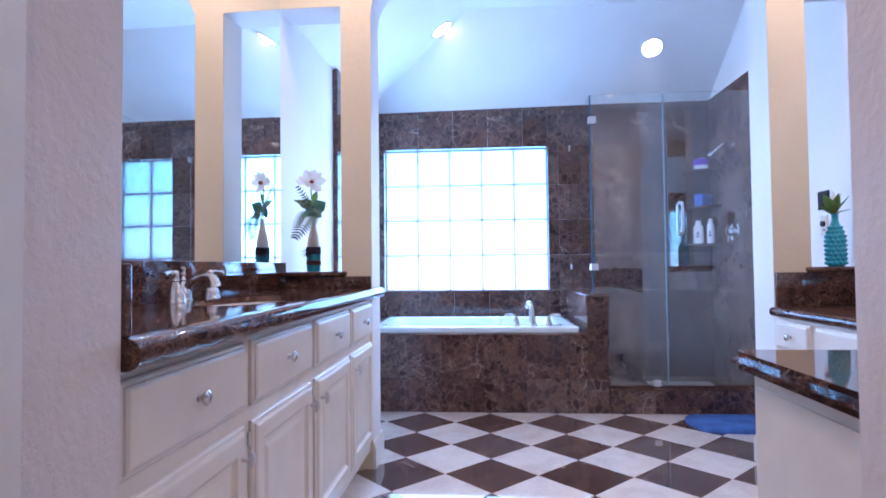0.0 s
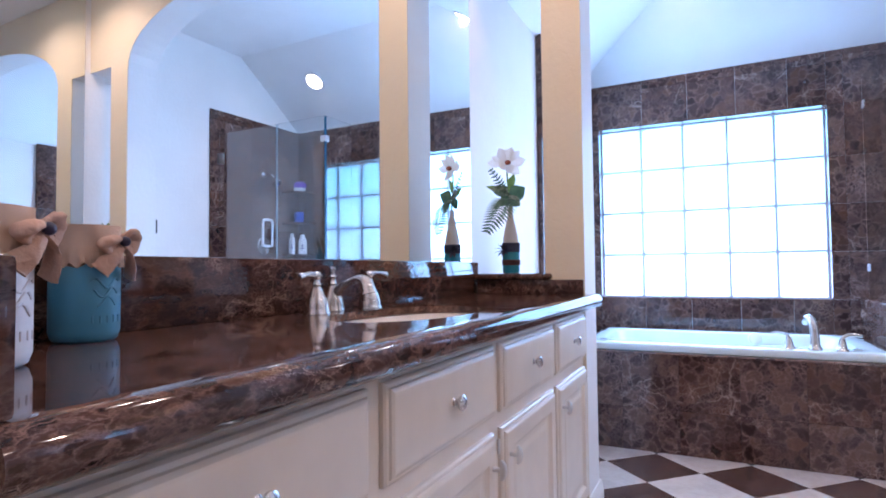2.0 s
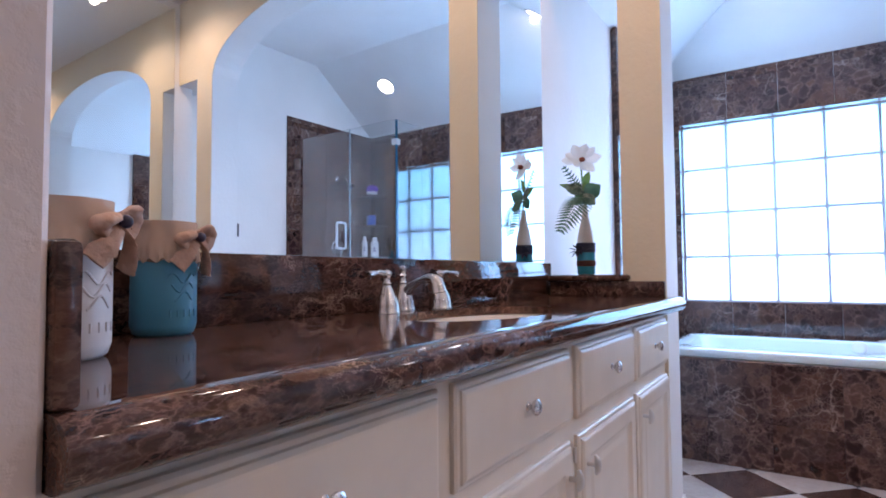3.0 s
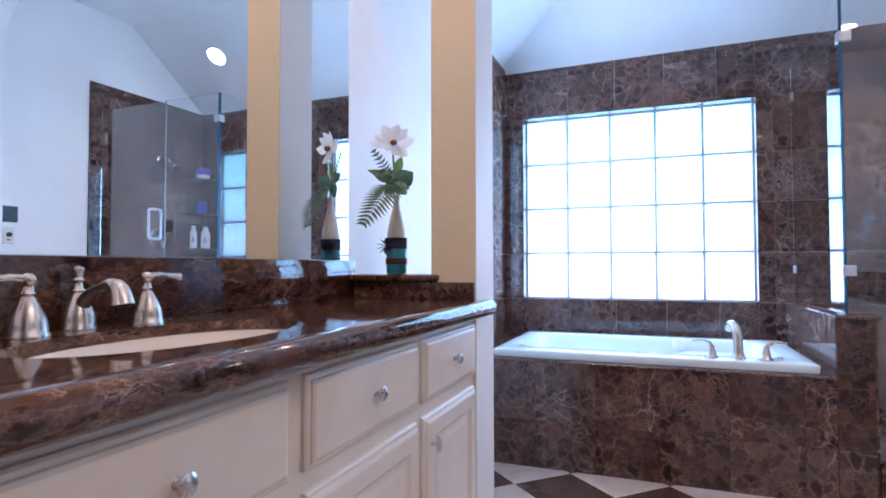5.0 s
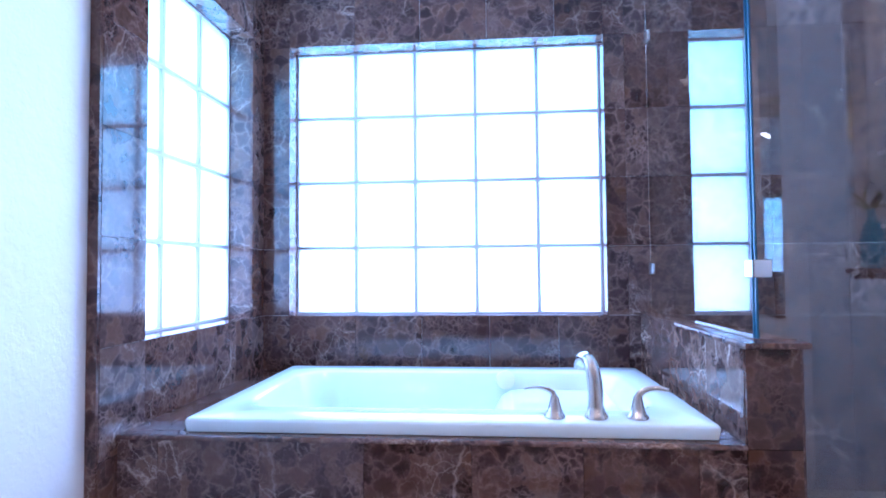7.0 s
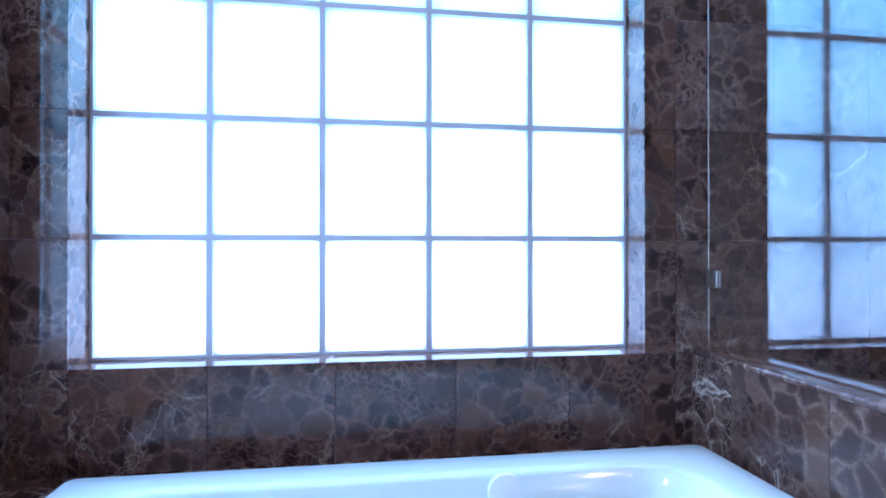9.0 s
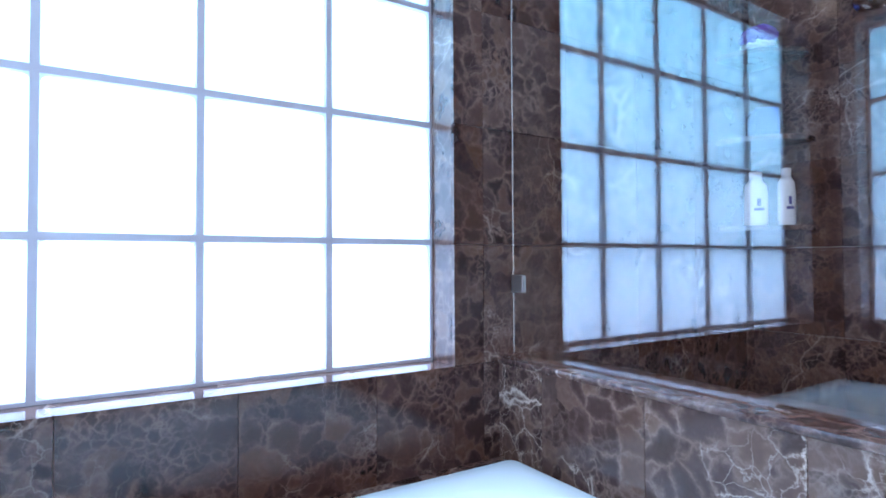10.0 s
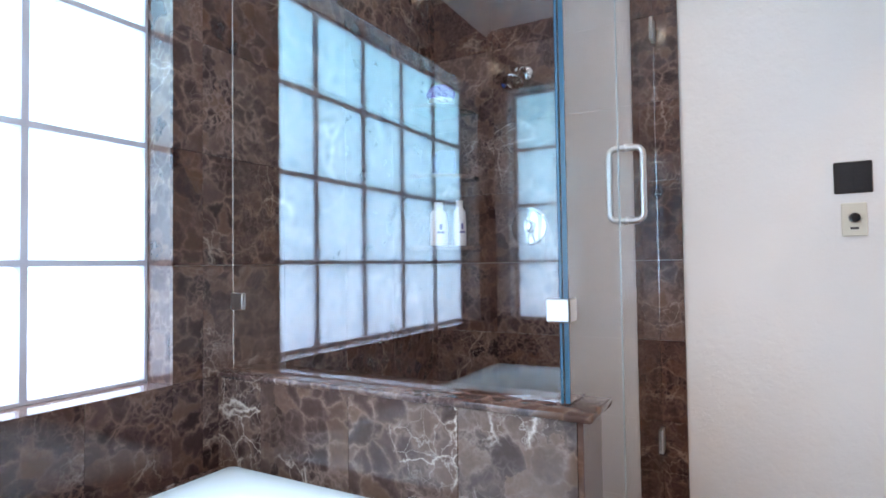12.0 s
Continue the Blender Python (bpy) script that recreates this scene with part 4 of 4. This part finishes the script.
# bath mat
t = thing("bath_mat", (1.52, 3.90, 0), "plush blue bath mat with rounded corners lying before the shower", "bath mat")
bm = B()
NX, NY = 60, 36
gv = {}
for i in range(NX + 1):
    for j in range(NY + 1):
        u, v = 2 * i / NX - 1, 2 * j / NY - 1
        x, y = u * 0.34 * math.sqrt(1 - 0.28 * v * v), v * 0.215 * math.sqrt(1 - 0.28 * u * u)
        e = max(abs(u), abs(v))
        z = 0.022 * (1 - e ** 10) + 0.003 + (0.0035 * noise.noise(Vector((x * 14, y * 14, 0))) + 0.002 * noise.noise(Vector((x * 70, y * 70, 3)))) * (1 - e ** 10)
        gv[i, j] = bm.verts.new((x, y, z))
for i in range(NX):
    for j in range(NY):
        bm.faces.new((gv[i, j], gv[i + 1, j], gv[i + 1, j + 1], gv[i, j + 1]))
r = bmesh.ops.extrude_face_region(bm, geom=bm.faces[:])
for v in [g for g in r["geom"] if isinstance(g, bmesh.types.BMVert)]:
    v.co.z = 0.0
bmesh.ops.recalc_face_normals(bm, faces=bm.faces)
part("fabric", bm, BATHMAT, t, smooth=60)

# switches
t = thing("keypad", (XR, 3.543, 1.418), "black square wall keypad on the white wall", "switch")
part("plate", box(B(), -0.008, 0, -0.055, 0.055, -0.055, 0.055, 0.003), DARK, t)
for i in range(3):
    for j in range(2):
        part("button", box(B(), -0.0095, -0.0082, -0.04 + j * 0.042, -0.004 + j * 0.042, -0.04 + i * 0.028, -0.018 + i * 0.028, 0.0004), DARK, t)
t = thing("timer_switch", (XR, 3.543, 1.272), "ivory wall timer with a small black dial", "switch")
part("plate", box(B(), -0.007, 0, -0.037, 0.037, -0.058, 0.058, 0.003), IVORY, t)
part("dial", lathe(B(), [(0.017, -0.0072), (0.016, -0.022), (0.004, -0.024)], 20, (0, 0, 0.006), "x"), DARK, t, smooth=40)
part("tick_mark", box(B(), -0.0078, -0.0072, -0.012, 0.012, -0.034, -0.026), DARK, t)


# ---- lights in the ceiling ----
def ceiling_light(x, y, z, tilt):
    t = thing("recessed_light", (x, y, z), "round white recessed ceiling light, switched on", "ceiling light", "recessed lights")
    t.matrix_world = pose(x, y, z) @ tilt
    part("trim_ring", lathe(B(), [(0.078, 0.0), (0.078, -0.004), (0.086, -0.008), (0.098, -0.006), (0.100, 0.0)], 36), WHITE_PLASTIC, t, smooth=40)
    part("lens", lathe(B(), [(0.0775, 0.0), (0.0775, -0.003), (0.03, -0.005), (0.001, -0.0055)], 32), BULB, t, smooth=40)
    return t


for x in (-0.78, 1.35):
    for y in (2.55, 1.6):
        ceiling_light(x, y, CEIL - 0.001, Matrix())
ceiling_light(1.255, 4.76, TOP + KB * (YB - 4.76) - 0.002, pose(0, 0, 0, -math.degrees(math.atan(KB)), 0, 0))
ceiling_light(-0.455, 4.50, TOP + KL * (-0.455 - XL) - 0.002, pose(0, 0, 0, 0, -math.degrees(math.atan(KL)), 0))
t = thing("ceiling_vent", (0.9, 2.2, CEIL - 0.012), "white slotted ceiling vent near the partition", "vent")
bm = B()
box(bm, -0.17, 0.17, -0.07, -0.055, 0, 0.012)
box(bm, -0.17, 0.17, 0.055, 0.07, 0, 0.012)
box(bm, -0.17, -0.155, -0.055, 0.055, 0, 0.012)
box(bm, 0.155, 0.17, -0.055, 0.055, 0, 0.012)
part("frame", bm, WHITE_PLASTIC, t)
for i in range(6):
    part("slat", box(B(), -0.154, 0.154, -0.05 + i * 0.018, -0.041 + i * 0.018, 0.002, 0.008), WHITE_PLASTIC, t)


# ---- jars ----
def mason_jar(x, y, rz, material, label, r=0.047, h=0.135):
    t = thing("mason_jar", (x, y, COUNTER), label, "jar", "painted mason jars", rz)
    prof = [(r * 0.80, 0), (r * 0.92, 0.004), (r, 0.016), (r, h * 0.74), (r * 0.96, h * 0.82), (r * 0.78, h * 0.92), (r * 0.74, h)]
    part("jar", lathe(B(), prof, 40), material, t, smooth=50)
    bm = B()
    for k in range(3):
        tube(bm, [(r * 1.003 * math.cos(a), r * 1.003 * math.sin(a), h * (0.60 + 0.05 * math.sin(a * 9 + k * 1.3)) - k * 0.014) for a in [radians(-38 + q * 5 + k * 6) for q in range(12 - 2 * k)]], 0.0016, 6)
    for k in range(5):
        a = radians(-34 + k * 13)
        tube(bm, [(r * 1.002 * math.cos(a), r * 1.002 * math.sin(a), h * 0.20), (r * 1.003 * math.cos(a), r * 1.003 * math.sin(a), h * 0.27)], 0.0014, 6)
    part("embossing", bm, material, t, "raised ornament moulded in the glass")
    prof = [(r * (1.07 - 0.07 * k / 17), h * 0.78 + k * 0.0036) for k in range(18)]
    bm = lathe(B(), prof, 96)
    for v in bm.verts:
        low = max(0.0, 1 - (v.co.z - h * 0.78) / 0.030)
        a = math.atan2(v.co.y, v.co.x)
        k = 1 + low * (0.035 * math.sin(a * 26) + 0.02 * math.sin(a * 11 + 1))
        v.co = Vector((v.co.x * k, v.co.y * k, v.co.z - low * 0.004 * math.sin(a * 17)))
        v.co += Vector((noise.noise(v.co * 40), noise.noise(v.co * 40 + Vector((5, 0, 0))), 0)) * 0.003
    part("burlap_wrap", bm, BURLAP, t, "tan burlap wrap round the rim", smooth=40)
    zc = h * 0.78 + 0.036
    bm = B()
    for s, tilt in ((1, 0.003), (-1, -0.006)):
        P = smooth_path([(r + 0.006, 0, zc), (r + 0.018, s * 0.015, zc + 0.010 + tilt), (r + 0.012, s * 0.028, zc + 0.002 + tilt), (r + 0.010, s * 0.023, zc - 0.010), (r + 0.010, 0, zc - 0.002)], 6)
        tube(bm, P, [0.006 + 0.007 * math.sin(math.pi * i / (len(P) - 1)) for i in range(len(P))], 12, 0.55)
        P = smooth_path([(r + 0.012, 0, zc), (r + 0.018, s * 0.016, zc - 0.022), (r + 0.006, s * 0.030, zc - 0.050 - 0.006 * s)], 6)
        tube(bm, P, [0.007 + 0.008 * i / (len(P) - 1) for i in range(len(P))], 12, 0.28)
    for v in bm.verts:
        v.co += Vector((noise.noise(v.co * 90), noise.noise(v.co * 90 + Vector((7, 0, 0))), noise.noise(v.co * 90 + Vector((0, 9, 0))))) * 0.003
    part("bow", bm, RIBBON, t, "tan burlap ribbon bow", smooth=60)
    bm = B()
    bmesh.ops.create_icosphere(bm, subdivisions=2, radius=0.008)
    for v in bm.verts:
        v.co += Vector((r + 0.024, 0, zc))
    part("button", bm, BUTTON, t, "small dark bead", smooth=60)


mason_jar(-1.120, 1.247, 14, JAR_BLUE, "turquoise painted mason jar with a burlap bow on the marble counter", 0.048, 0.149)
mason_jar(-0.972, 1.040, 30, JAR_WHITE, "white painted mason jar with a burlap bow beside the side splash", 0.050, 0.152)


# ---- flowers ----
def leaf(bm, root, tip, width, droop=0.0, fold=0.15, n=8, power=0.8, across=None):
    root, tip = Vector(root), Vector(tip)
    d = tip - root
    side = d.cross(Vector((0, 0, 1))).normalized()
    if across is not None:
        side = (across - d * across.dot(d) / max(d.length_squared, 1e-9)).normalized()
    elif side.length < 0.1:
        side = Vector((1, 0, 0))
    up = side.cross(d).normalized()
    L = R_ = M = None
    for k in range(n + 1):
        t = k / n
        c = root + d * t - Vector((0, 0, droop)) * t * t
        w = width * math.sin(math.pi * min(0.995, t ** power)) + 0.0005
        row = [bm.verts.new(c + side * w + up * w * fold), bm.verts.new(c), bm.verts.new(c - side * w + up * w * fold)]
        if k:
            for q in (0, 1):
                bm.faces.new((L[q], L[q + 1], row[q + 1], row[q]))
        L = row


def fern(bm, P, span):
    P = smooth_path(P, 5)
    tube(bm, P, 0.0018, 6)
    n = len(P)
    for i in range(2, n - 1):
        t = i / n
        d = (P[i + 1] - P[i - 1]).normalized()
        side = d.cross(Vector((0.2, -0.9, 0.3))).normalized()
        w = span * max(0.0, math.sin(math.pi * (0.22 + 0.78 * t))) ** 0.8 + 0.004
        for s in (-1, 1):
            leaf(bm, P[i], P[i] + side * s * w + d * w * 0.55, 0.0056 if span > 0.03 else 0.0032, 0.003, 0.1, 5, 0.6, d)


FACE_D = Vector((0.50, -0.86, 0.12)).normalized()
ACROSS = Vector((0.865, 0.50, 0.0))


def spread(s, z, d=0.0):
    """A place in the bouquet: s along it, z up, d towards the walkway."""
    return ACROSS * s + Vector((0.50, -0.865, 0.0)) * d + Vector((0, 0, z))


def magnolia(t, s0, z0, d0, tips):
    """A white open flower; tips: (s, z, half width) of each petal."""
    c = spread(s0, z0, d0)
    for i, (s, z, w) in enumerate(tips):
        bm = B()
        tip = spread(s, z, d0 + (0.022 if i % 2 else 0.008))
        leaf(bm, c, tip, w, 0.003, 0.35, 12, 1.25, FACE_D.cross(tip - c).normalized())
        part("petal", bm, PETAL, t, "broad creamy white petal", smooth=60)
    bm = B()
    bmesh.ops.create_icosphere(bm, subdivisions=3, radius=0.013)
    for v in bm.verts:
        v.co = Vector((v.co.x, v.co.y, v.co.z * 0.8)) * (1 + 0.2 * noise.noise(v.co * 400)) + c + FACE_D * 0.010
    part("flower_centre", bm, PISTIL, t, "small rusty red centre")


pl = thing("flower_vase", (-1.065, 3.085, LEDGE), "cream and teal bottle vase with white flower on marble ledge", "vase")
part("bottle", lathe(B(), [(0.030, 0), (0.034, 0.004), (0.036, 0.02), (0.036, 0.13), (0.034, 0.16), (0.026, 0.20), (0.016, 0.24), (0.0115, 0.27), (0.0115, 0.292), (0.013, 0.297)], 32), CREAM_GLAZE, pl, "cream bottle neck", smooth=50)
part("teal_band", lathe(B(), [(0.0352, 0.001), (0.0375, 0.006), (0.0380, 0.05), (0.0380, 0.10), (0.0362, 0.101)], 32), TEAL_GLASS, pl, "teal painted lower part", smooth=50)
bm = B()
for k in range(8):
    lathe(bm, [(0.0385, 0.094 + k * 0.0052), (0.0408, 0.0965 + k * 0.0052), (0.0385, 0.099 + k * 0.0052)], 24)
part("cord_wrap", bm, CORD, pl, "dark blue cord wound round the bottle", smooth=60)
bm = B()
for k in range(4):
    lathe(bm, [(0.0385, 0.036 + k * 0.006), (0.0418, 0.039 + k * 0.006), (0.0385, 0.042 + k * 0.006)], 24)
part("lower_cord_wrap", bm, BROWN_CORD, pl, "brown cord wound round the foot", smooth=60)
bm = B()
for k in range(9):
    a = 2 * math.pi * k / 9
    leaf(bm, (-0.022, -0.038, 0.102), (-0.024 + 0.034 * math.cos(a), -0.056, 0.102 + 0.032 * math.sin(a)), 0.008, 0, 0.4, 6)
part("cord_bow", bm, CORD, pl, "dark cord rosette", smooth=60)
part("stem", tube(B(), smooth_path([(0, 0, 0.22), spread(0.002, 0.32), spread(-0.010, 0.40), spread(-0.014, 0.488)], 5), 0.0038, 8), LEAF_LIGHT, pl, smooth=60)
magnolia(pl, -0.013, 0.490, 0.012, ((-0.104, 0.492, 0.020), (-0.054, 0.556, 0.023), (-0.050, 0.470, 0.018), (0.004, 0.560, 0.024), (0.008, 0.446, 0.021), (0.066, 0.505, 0.022), (0.040, 0.444, 0.022), (0.040, 0.545, 0.018), (-0.085, 0.520, 0.016)))
LEAVES = (((-0.006, 0.370), (0.020, 0.450), 0.017, LEAF_LIGHT, 0.0), ((-0.012, 0.362), (-0.110, 0.392), 0.014, LEAF_LIGHT, 0.01),
          ((-0.002, 0.350), (-0.094, 0.384), 0.024, LEAF_VEINED, 0.02), ((-0.006, 0.335), (0.060, 0.386), 0.036, LEAF_DARK, 0.02),
          ((-0.010, 0.345), (0.034, 0.300), 0.026, LEAF_VEINED, 0.03), ((0.0, 0.35), (-0.045, 0.305), 0.024, LEAF_DARK, 0.0),
          ((0.0, 0.35), (0.055, 0.335), 0.022, LEAF_DARK, -0.03), ((-0.004, 0.35), (-0.030, 0.410), 0.014, LEAF_VEINED, -0.02))
for (s0, z0), (s1, z1), w, mt, d in LEAVES:
    bm = B()
    a, b = spread(s0, z0, d * 0.5), spread(s1, z1, d * 1.5)
    leaf(bm, a, b, w, 0.006, 0.25, 10, 0.95, FACE_D.cross(b - a).normalized())
    part("leaf", bm, mt, pl, "dark leaf with pale veins" if mt is LEAF_VEINED else "", smooth=60)
bm = B()
fern(bm, [spread(-0.004, 0.330), (0.004, -0.05, 0.325), (0.000, -0.10, 0.290), (-0.016, -0.15, 0.235), (-0.038, -0.198, 0.172)], 0.060)
part("fern_frond", bm, LEAF_DARK, pl, "dark green fern frond", smooth=60)
bm = B()
fern(bm, [spread(-0.018, 0.360), spread(-0.045, 0.405), spread(-0.090, 0.468)], 0.020)
part("small_frond", bm, LEAF_DARK, pl, "small grey-green frond", smooth=60)

pr = thing("hobnail_vase", (1.65, 3.075, LEDGE), "turquoise hobnail glass bottle vase with magnolia leaves on the marble ledge", "vase")
VP = [(0.030, 0), (0.040, 0.006), (0.043, 0.03), (0.043, 0.14), (0.036, 0.175), (0.022, 0.21), (0.015, 0.235), (0.015, 0.262), (0.019, 0.27)]
part("bottle", lathe(B(), VP, 32), HOBNAIL, pr, smooth=50)
bm = B()
for j in range(9):
    z = 0.018 + j * 0.0225
    r = 0.043 if z < 0.145 else 0.043 - (z - 0.145) * 0.30
    for k in range(12):
        a = 2 * math.pi * (k + 0.5 * (j % 2)) / 12
        mtx = Matrix.Translation((r * math.cos(a), r * math.sin(a), z))
        bmesh.ops.create_icosphere(bm, subdivisions=2, radius=0.0090, matrix=mtx)
part("hobnail_relief", bm, HOBNAIL, pr, "rows of raised glass knobs", smooth=60, kind="stuff")
for i, (tip, w, mt) in enumerate((((-0.095, -0.02, 0.315), 0.020, LEAF_LIGHT), ((-0.075, -0.04, 0.365), 0.030, LEAF_LIGHT), ((0.06, -0.03, 0.36), 0.030, LEAF_LIGHT), ((0.08, 0.0, 0.29), 0.022, LEAF_LIGHT), ((0.0, -0.04, 0.37), 0.022, LEAF_LIGHT), ((0.02, 0.06, 0.34), 0.024, LEAF_DARK))):
    bm = B()
    leaf(bm, (0, 0, 0.255 + 0.004 * i), tip, w, 0.0, 0.3, 8)
    part("leaf", bm, mt, pr, smooth=60)
bm = B()
leaf(bm, (0, 0, 0.27), (0.03, -0.02, 0.385), 0.02, 0, 0.5, 7)
leaf(bm, (0, 0, 0.27), (0.0, 0.01, 0.39), 0.02, 0, 0.5, 7)
part("petal", bm, PETAL, pr, "white flower bud", smooth=60)


# ---- tiles ----
_tiles = {}


def tile_mesh(w, h, material, thick=T):
    key = (round(w, 3), round(h, 3), material.name)
    if key not in _tiles:
        g = 0.0006
        _tiles[key] = mesh_of("tile", box(B(), -w / 2 + g, w / 2 - g, -thick, 0, -h / 2 + g, h / 2 - g, 0.0004), material)
    return _tiles[key]


def breaks(a, b, start, pitch, extra=()):
    k0 = math.floor((a - start) / pitch)
    s = {round(a, 4), round(b, 4)} | {round(e, 4) for e in extra if a < e < b}
    for k in range(k0, k0 + 60):
        q = start + k * pitch
        if a < q < b and all(abs(q - e) > 0.035 for e in s):
            s.add(round(q, 4))
    return sorted(s)


def tile_face(parent, m, us, vs, holes=(), material=None, name="tile"):
    """Tiles over a grid of breaks; m maps local x (along), -y (out) and z (up) to the world."""
    for u0, u1 in zip(us, us[1:]):
        for v0, v1 in zip(vs, vs[1:]):
            c, d = (u0 + u1) / 2, (v0 + v1) / 2
            if any(a < c < b and e < d < f for a, b, e, f in holes):
                continue
            o = new(name, tile_mesh(u1 - u0, v1 - v0, material or MARBLE))
            o.parent = parent
            o.matrix_local = m @ pose(c, 0, d)


tiles_back = tagged(new("wall_tiles_back"), label="large polished brown marble tiles on the end wall", kind="structure")
P12 = 0.318
ZB = breaks(0.0, TOP, WZ0, P12, (WZ0, WZ1, TOP - 0.045))
# the tiles stand on their core: local y -T is the face
tile_face(tiles_back, pose(0, YB + T, 0), breaks(XL, XR, 0.217, P12, (WX0, WX1)), [z for z in ZB], [(WX0, WX1, WZ0, WZ1)])
tiles_left = tagged(new("wall_tiles_left"), label="large polished brown marble tiles on the side wall by the bathtub", kind="structure")
tile_face(tiles_left, pose(XL - 0.0, 0, 0, 0, 0, 90), breaks(TILE_L, YB, LY0, P12, (LY0, LY1)), ZB, [(LY0, LY1, WZ0, WZ1)])
tiles_right = tagged(new("wall_tiles_right"), label="large polished brown marble tiles on the shower wall", kind="structure")
tile_face(tiles_right, pose(XR, 0, 0, 0, 0, -90), [-y for y in reversed(breaks(TILE_R, YB, TILE_R + 0.16, P12))], ZB)

# window linings
for axis, lo, hi, c0, c1 in (("y", WX0, WX1, YB + T, YB + 0.115), ("x", LY0, LY1, XL, XL - 0.105)):
    t = tagged(new("window_reveal"), label="brown marble lining of the window opening", kind="structure")
    for a, b, z0, z1 in ((lo - T, hi + T, WZ0 - T, WZ0 - 0.0005), (lo - T, hi + T, WZ1 + 0.0005, WZ1 + T), (lo - T, lo - 0.0005, WZ0, WZ1), (hi + 0.0005, hi + T, WZ0, WZ1)):
        bm = B()
        if axis == "y":
            box(bm, a, b, c0, c1, z0, z1)
        else:
            box(bm, min(c0, c1), max(c0, c1), a, b, z0, z1)
        part("sill" if z1 < 1 else "lining", bm, MARBLE, t)

apron = tagged(new("tub_apron"), label="polished brown marble tiles cladding the bathtub surround", kind="structure")
AX = breaks(XL, KX0, -1.065, 0.305)
AZ = [0.0, 0.245, DECK - T]
tile_face(apron, pose(0, TY + T, 0), AX, AZ)
tile_face(apron, pose(0, TY + T, 0), [KX0 + 0.001, KX1 - T], [0.0, 0.245, DECK - T, KZ - 0.018])
deck = tagged(new("tub_deck"), label="polished brown marble deck round the bathtub", kind="structure")
flat = pose(0, 0, DECK - T, -90)
for us, vs in ((AX, [TY + 0.0115, 4.187]), ([XL + T, -1.02], breaks(4.19, YB, 4.3, 0.305)), (AX[1:], [5.062, YB]), ([0.505, KX0], breaks(4.19, 5.06, 4.3, 0.305))):
    tile_face(deck, flat, us, vs)
_nose = [(TY + 0.011, DECK - T), (TY - 0.008, DECK - T)] + [(TY + 0.004 - 0.012 * math.cos(math.pi * k / 16), DECK - 0.012 + 0.012 * math.sin(math.pi * k / 16)) for k in range(9)] + [(TY + 0.011, DECK)]
part("edge_strip", prism(B(), _nose, "x", XL + T + 0.001, KX0 - 0.001), MARBLE, deck, "rounded polished marble edge", smooth=40)
knee = tagged(new("knee_wall_tiles"), label="polished brown marble tiles cladding the low wall", kind="structure")
tile_face(knee, pose(KX0 + T, 0, 0, 0, 0, -90), [-y for y in reversed(breaks(TY + T, YB, 4.42, 0.305))], [DECK, KZ - 0.018], material=MARBLE_VEINED)
tile_face(knee, pose(KX1 - T, 0, 0, 0, 0, 90), breaks(TY + T, YB, 4.42, 0.305), [0.0, 0.245, DECK, KZ - 0.018])
kc = slab_thing("knee_wall_cap", KX0 - 0.008, KX1 + 0.010, TY - 0.020, YB - 0.001, KZ - 0.018, KZ, "polished brown marble cap on the low wall", "ledge", 0.006, MARBLE)
curb = tagged(new("curb_tiles"), label="polished brown marble curb under the shower door", kind="structure")
tile_face(curb, pose(0, TY + T, 0), breaks(KX1, XR, 1.05, 0.305), [0.0, 0.165])
tile_face(curb, pose(0, 0, 0.165, -90), breaks(KX1, XR, 1.05, 0.305), [TY - 0.004, 4.262])

# checkerboard floor
HD = 0.2345
SIDE = HD * math.sqrt(2)
DCX, DCY = -0.110, 3.885
floor_tiles = {}
for i in range(-14, 16):
    for j in range(-28, 10):
        if (i + j) % 2:
            continue
        x, y = DCX + i * HD, DCY + j * HD
        if not (XL - 0.1 < x < XR + 0.15 and -1.2 < y < TY + 0.16):
            continue
        dark = i % 2 == 0
        if x > 1.45 and y < 2.0 or x < -1.0 and y < 2.9:
            continue
        key = "d" if dark else "c"
        if key not in floor_tiles:
            bm = box(B(), -SIDE / 2 + 0.001, SIDE / 2 - 0.001, -SIDE / 2 + 0.001, SIDE / 2 - 0.001, -0.012, 0, 0.0012)
            floor_tiles[key] = mesh_of("tile", bm, MARBLE_FLOOR if dark else CREAM_TILE)
        o = new("tile", floor_tiles[key])
        o.parent = floor
        o.matrix_local = pose(x, y, 0, 0, 0, 45)
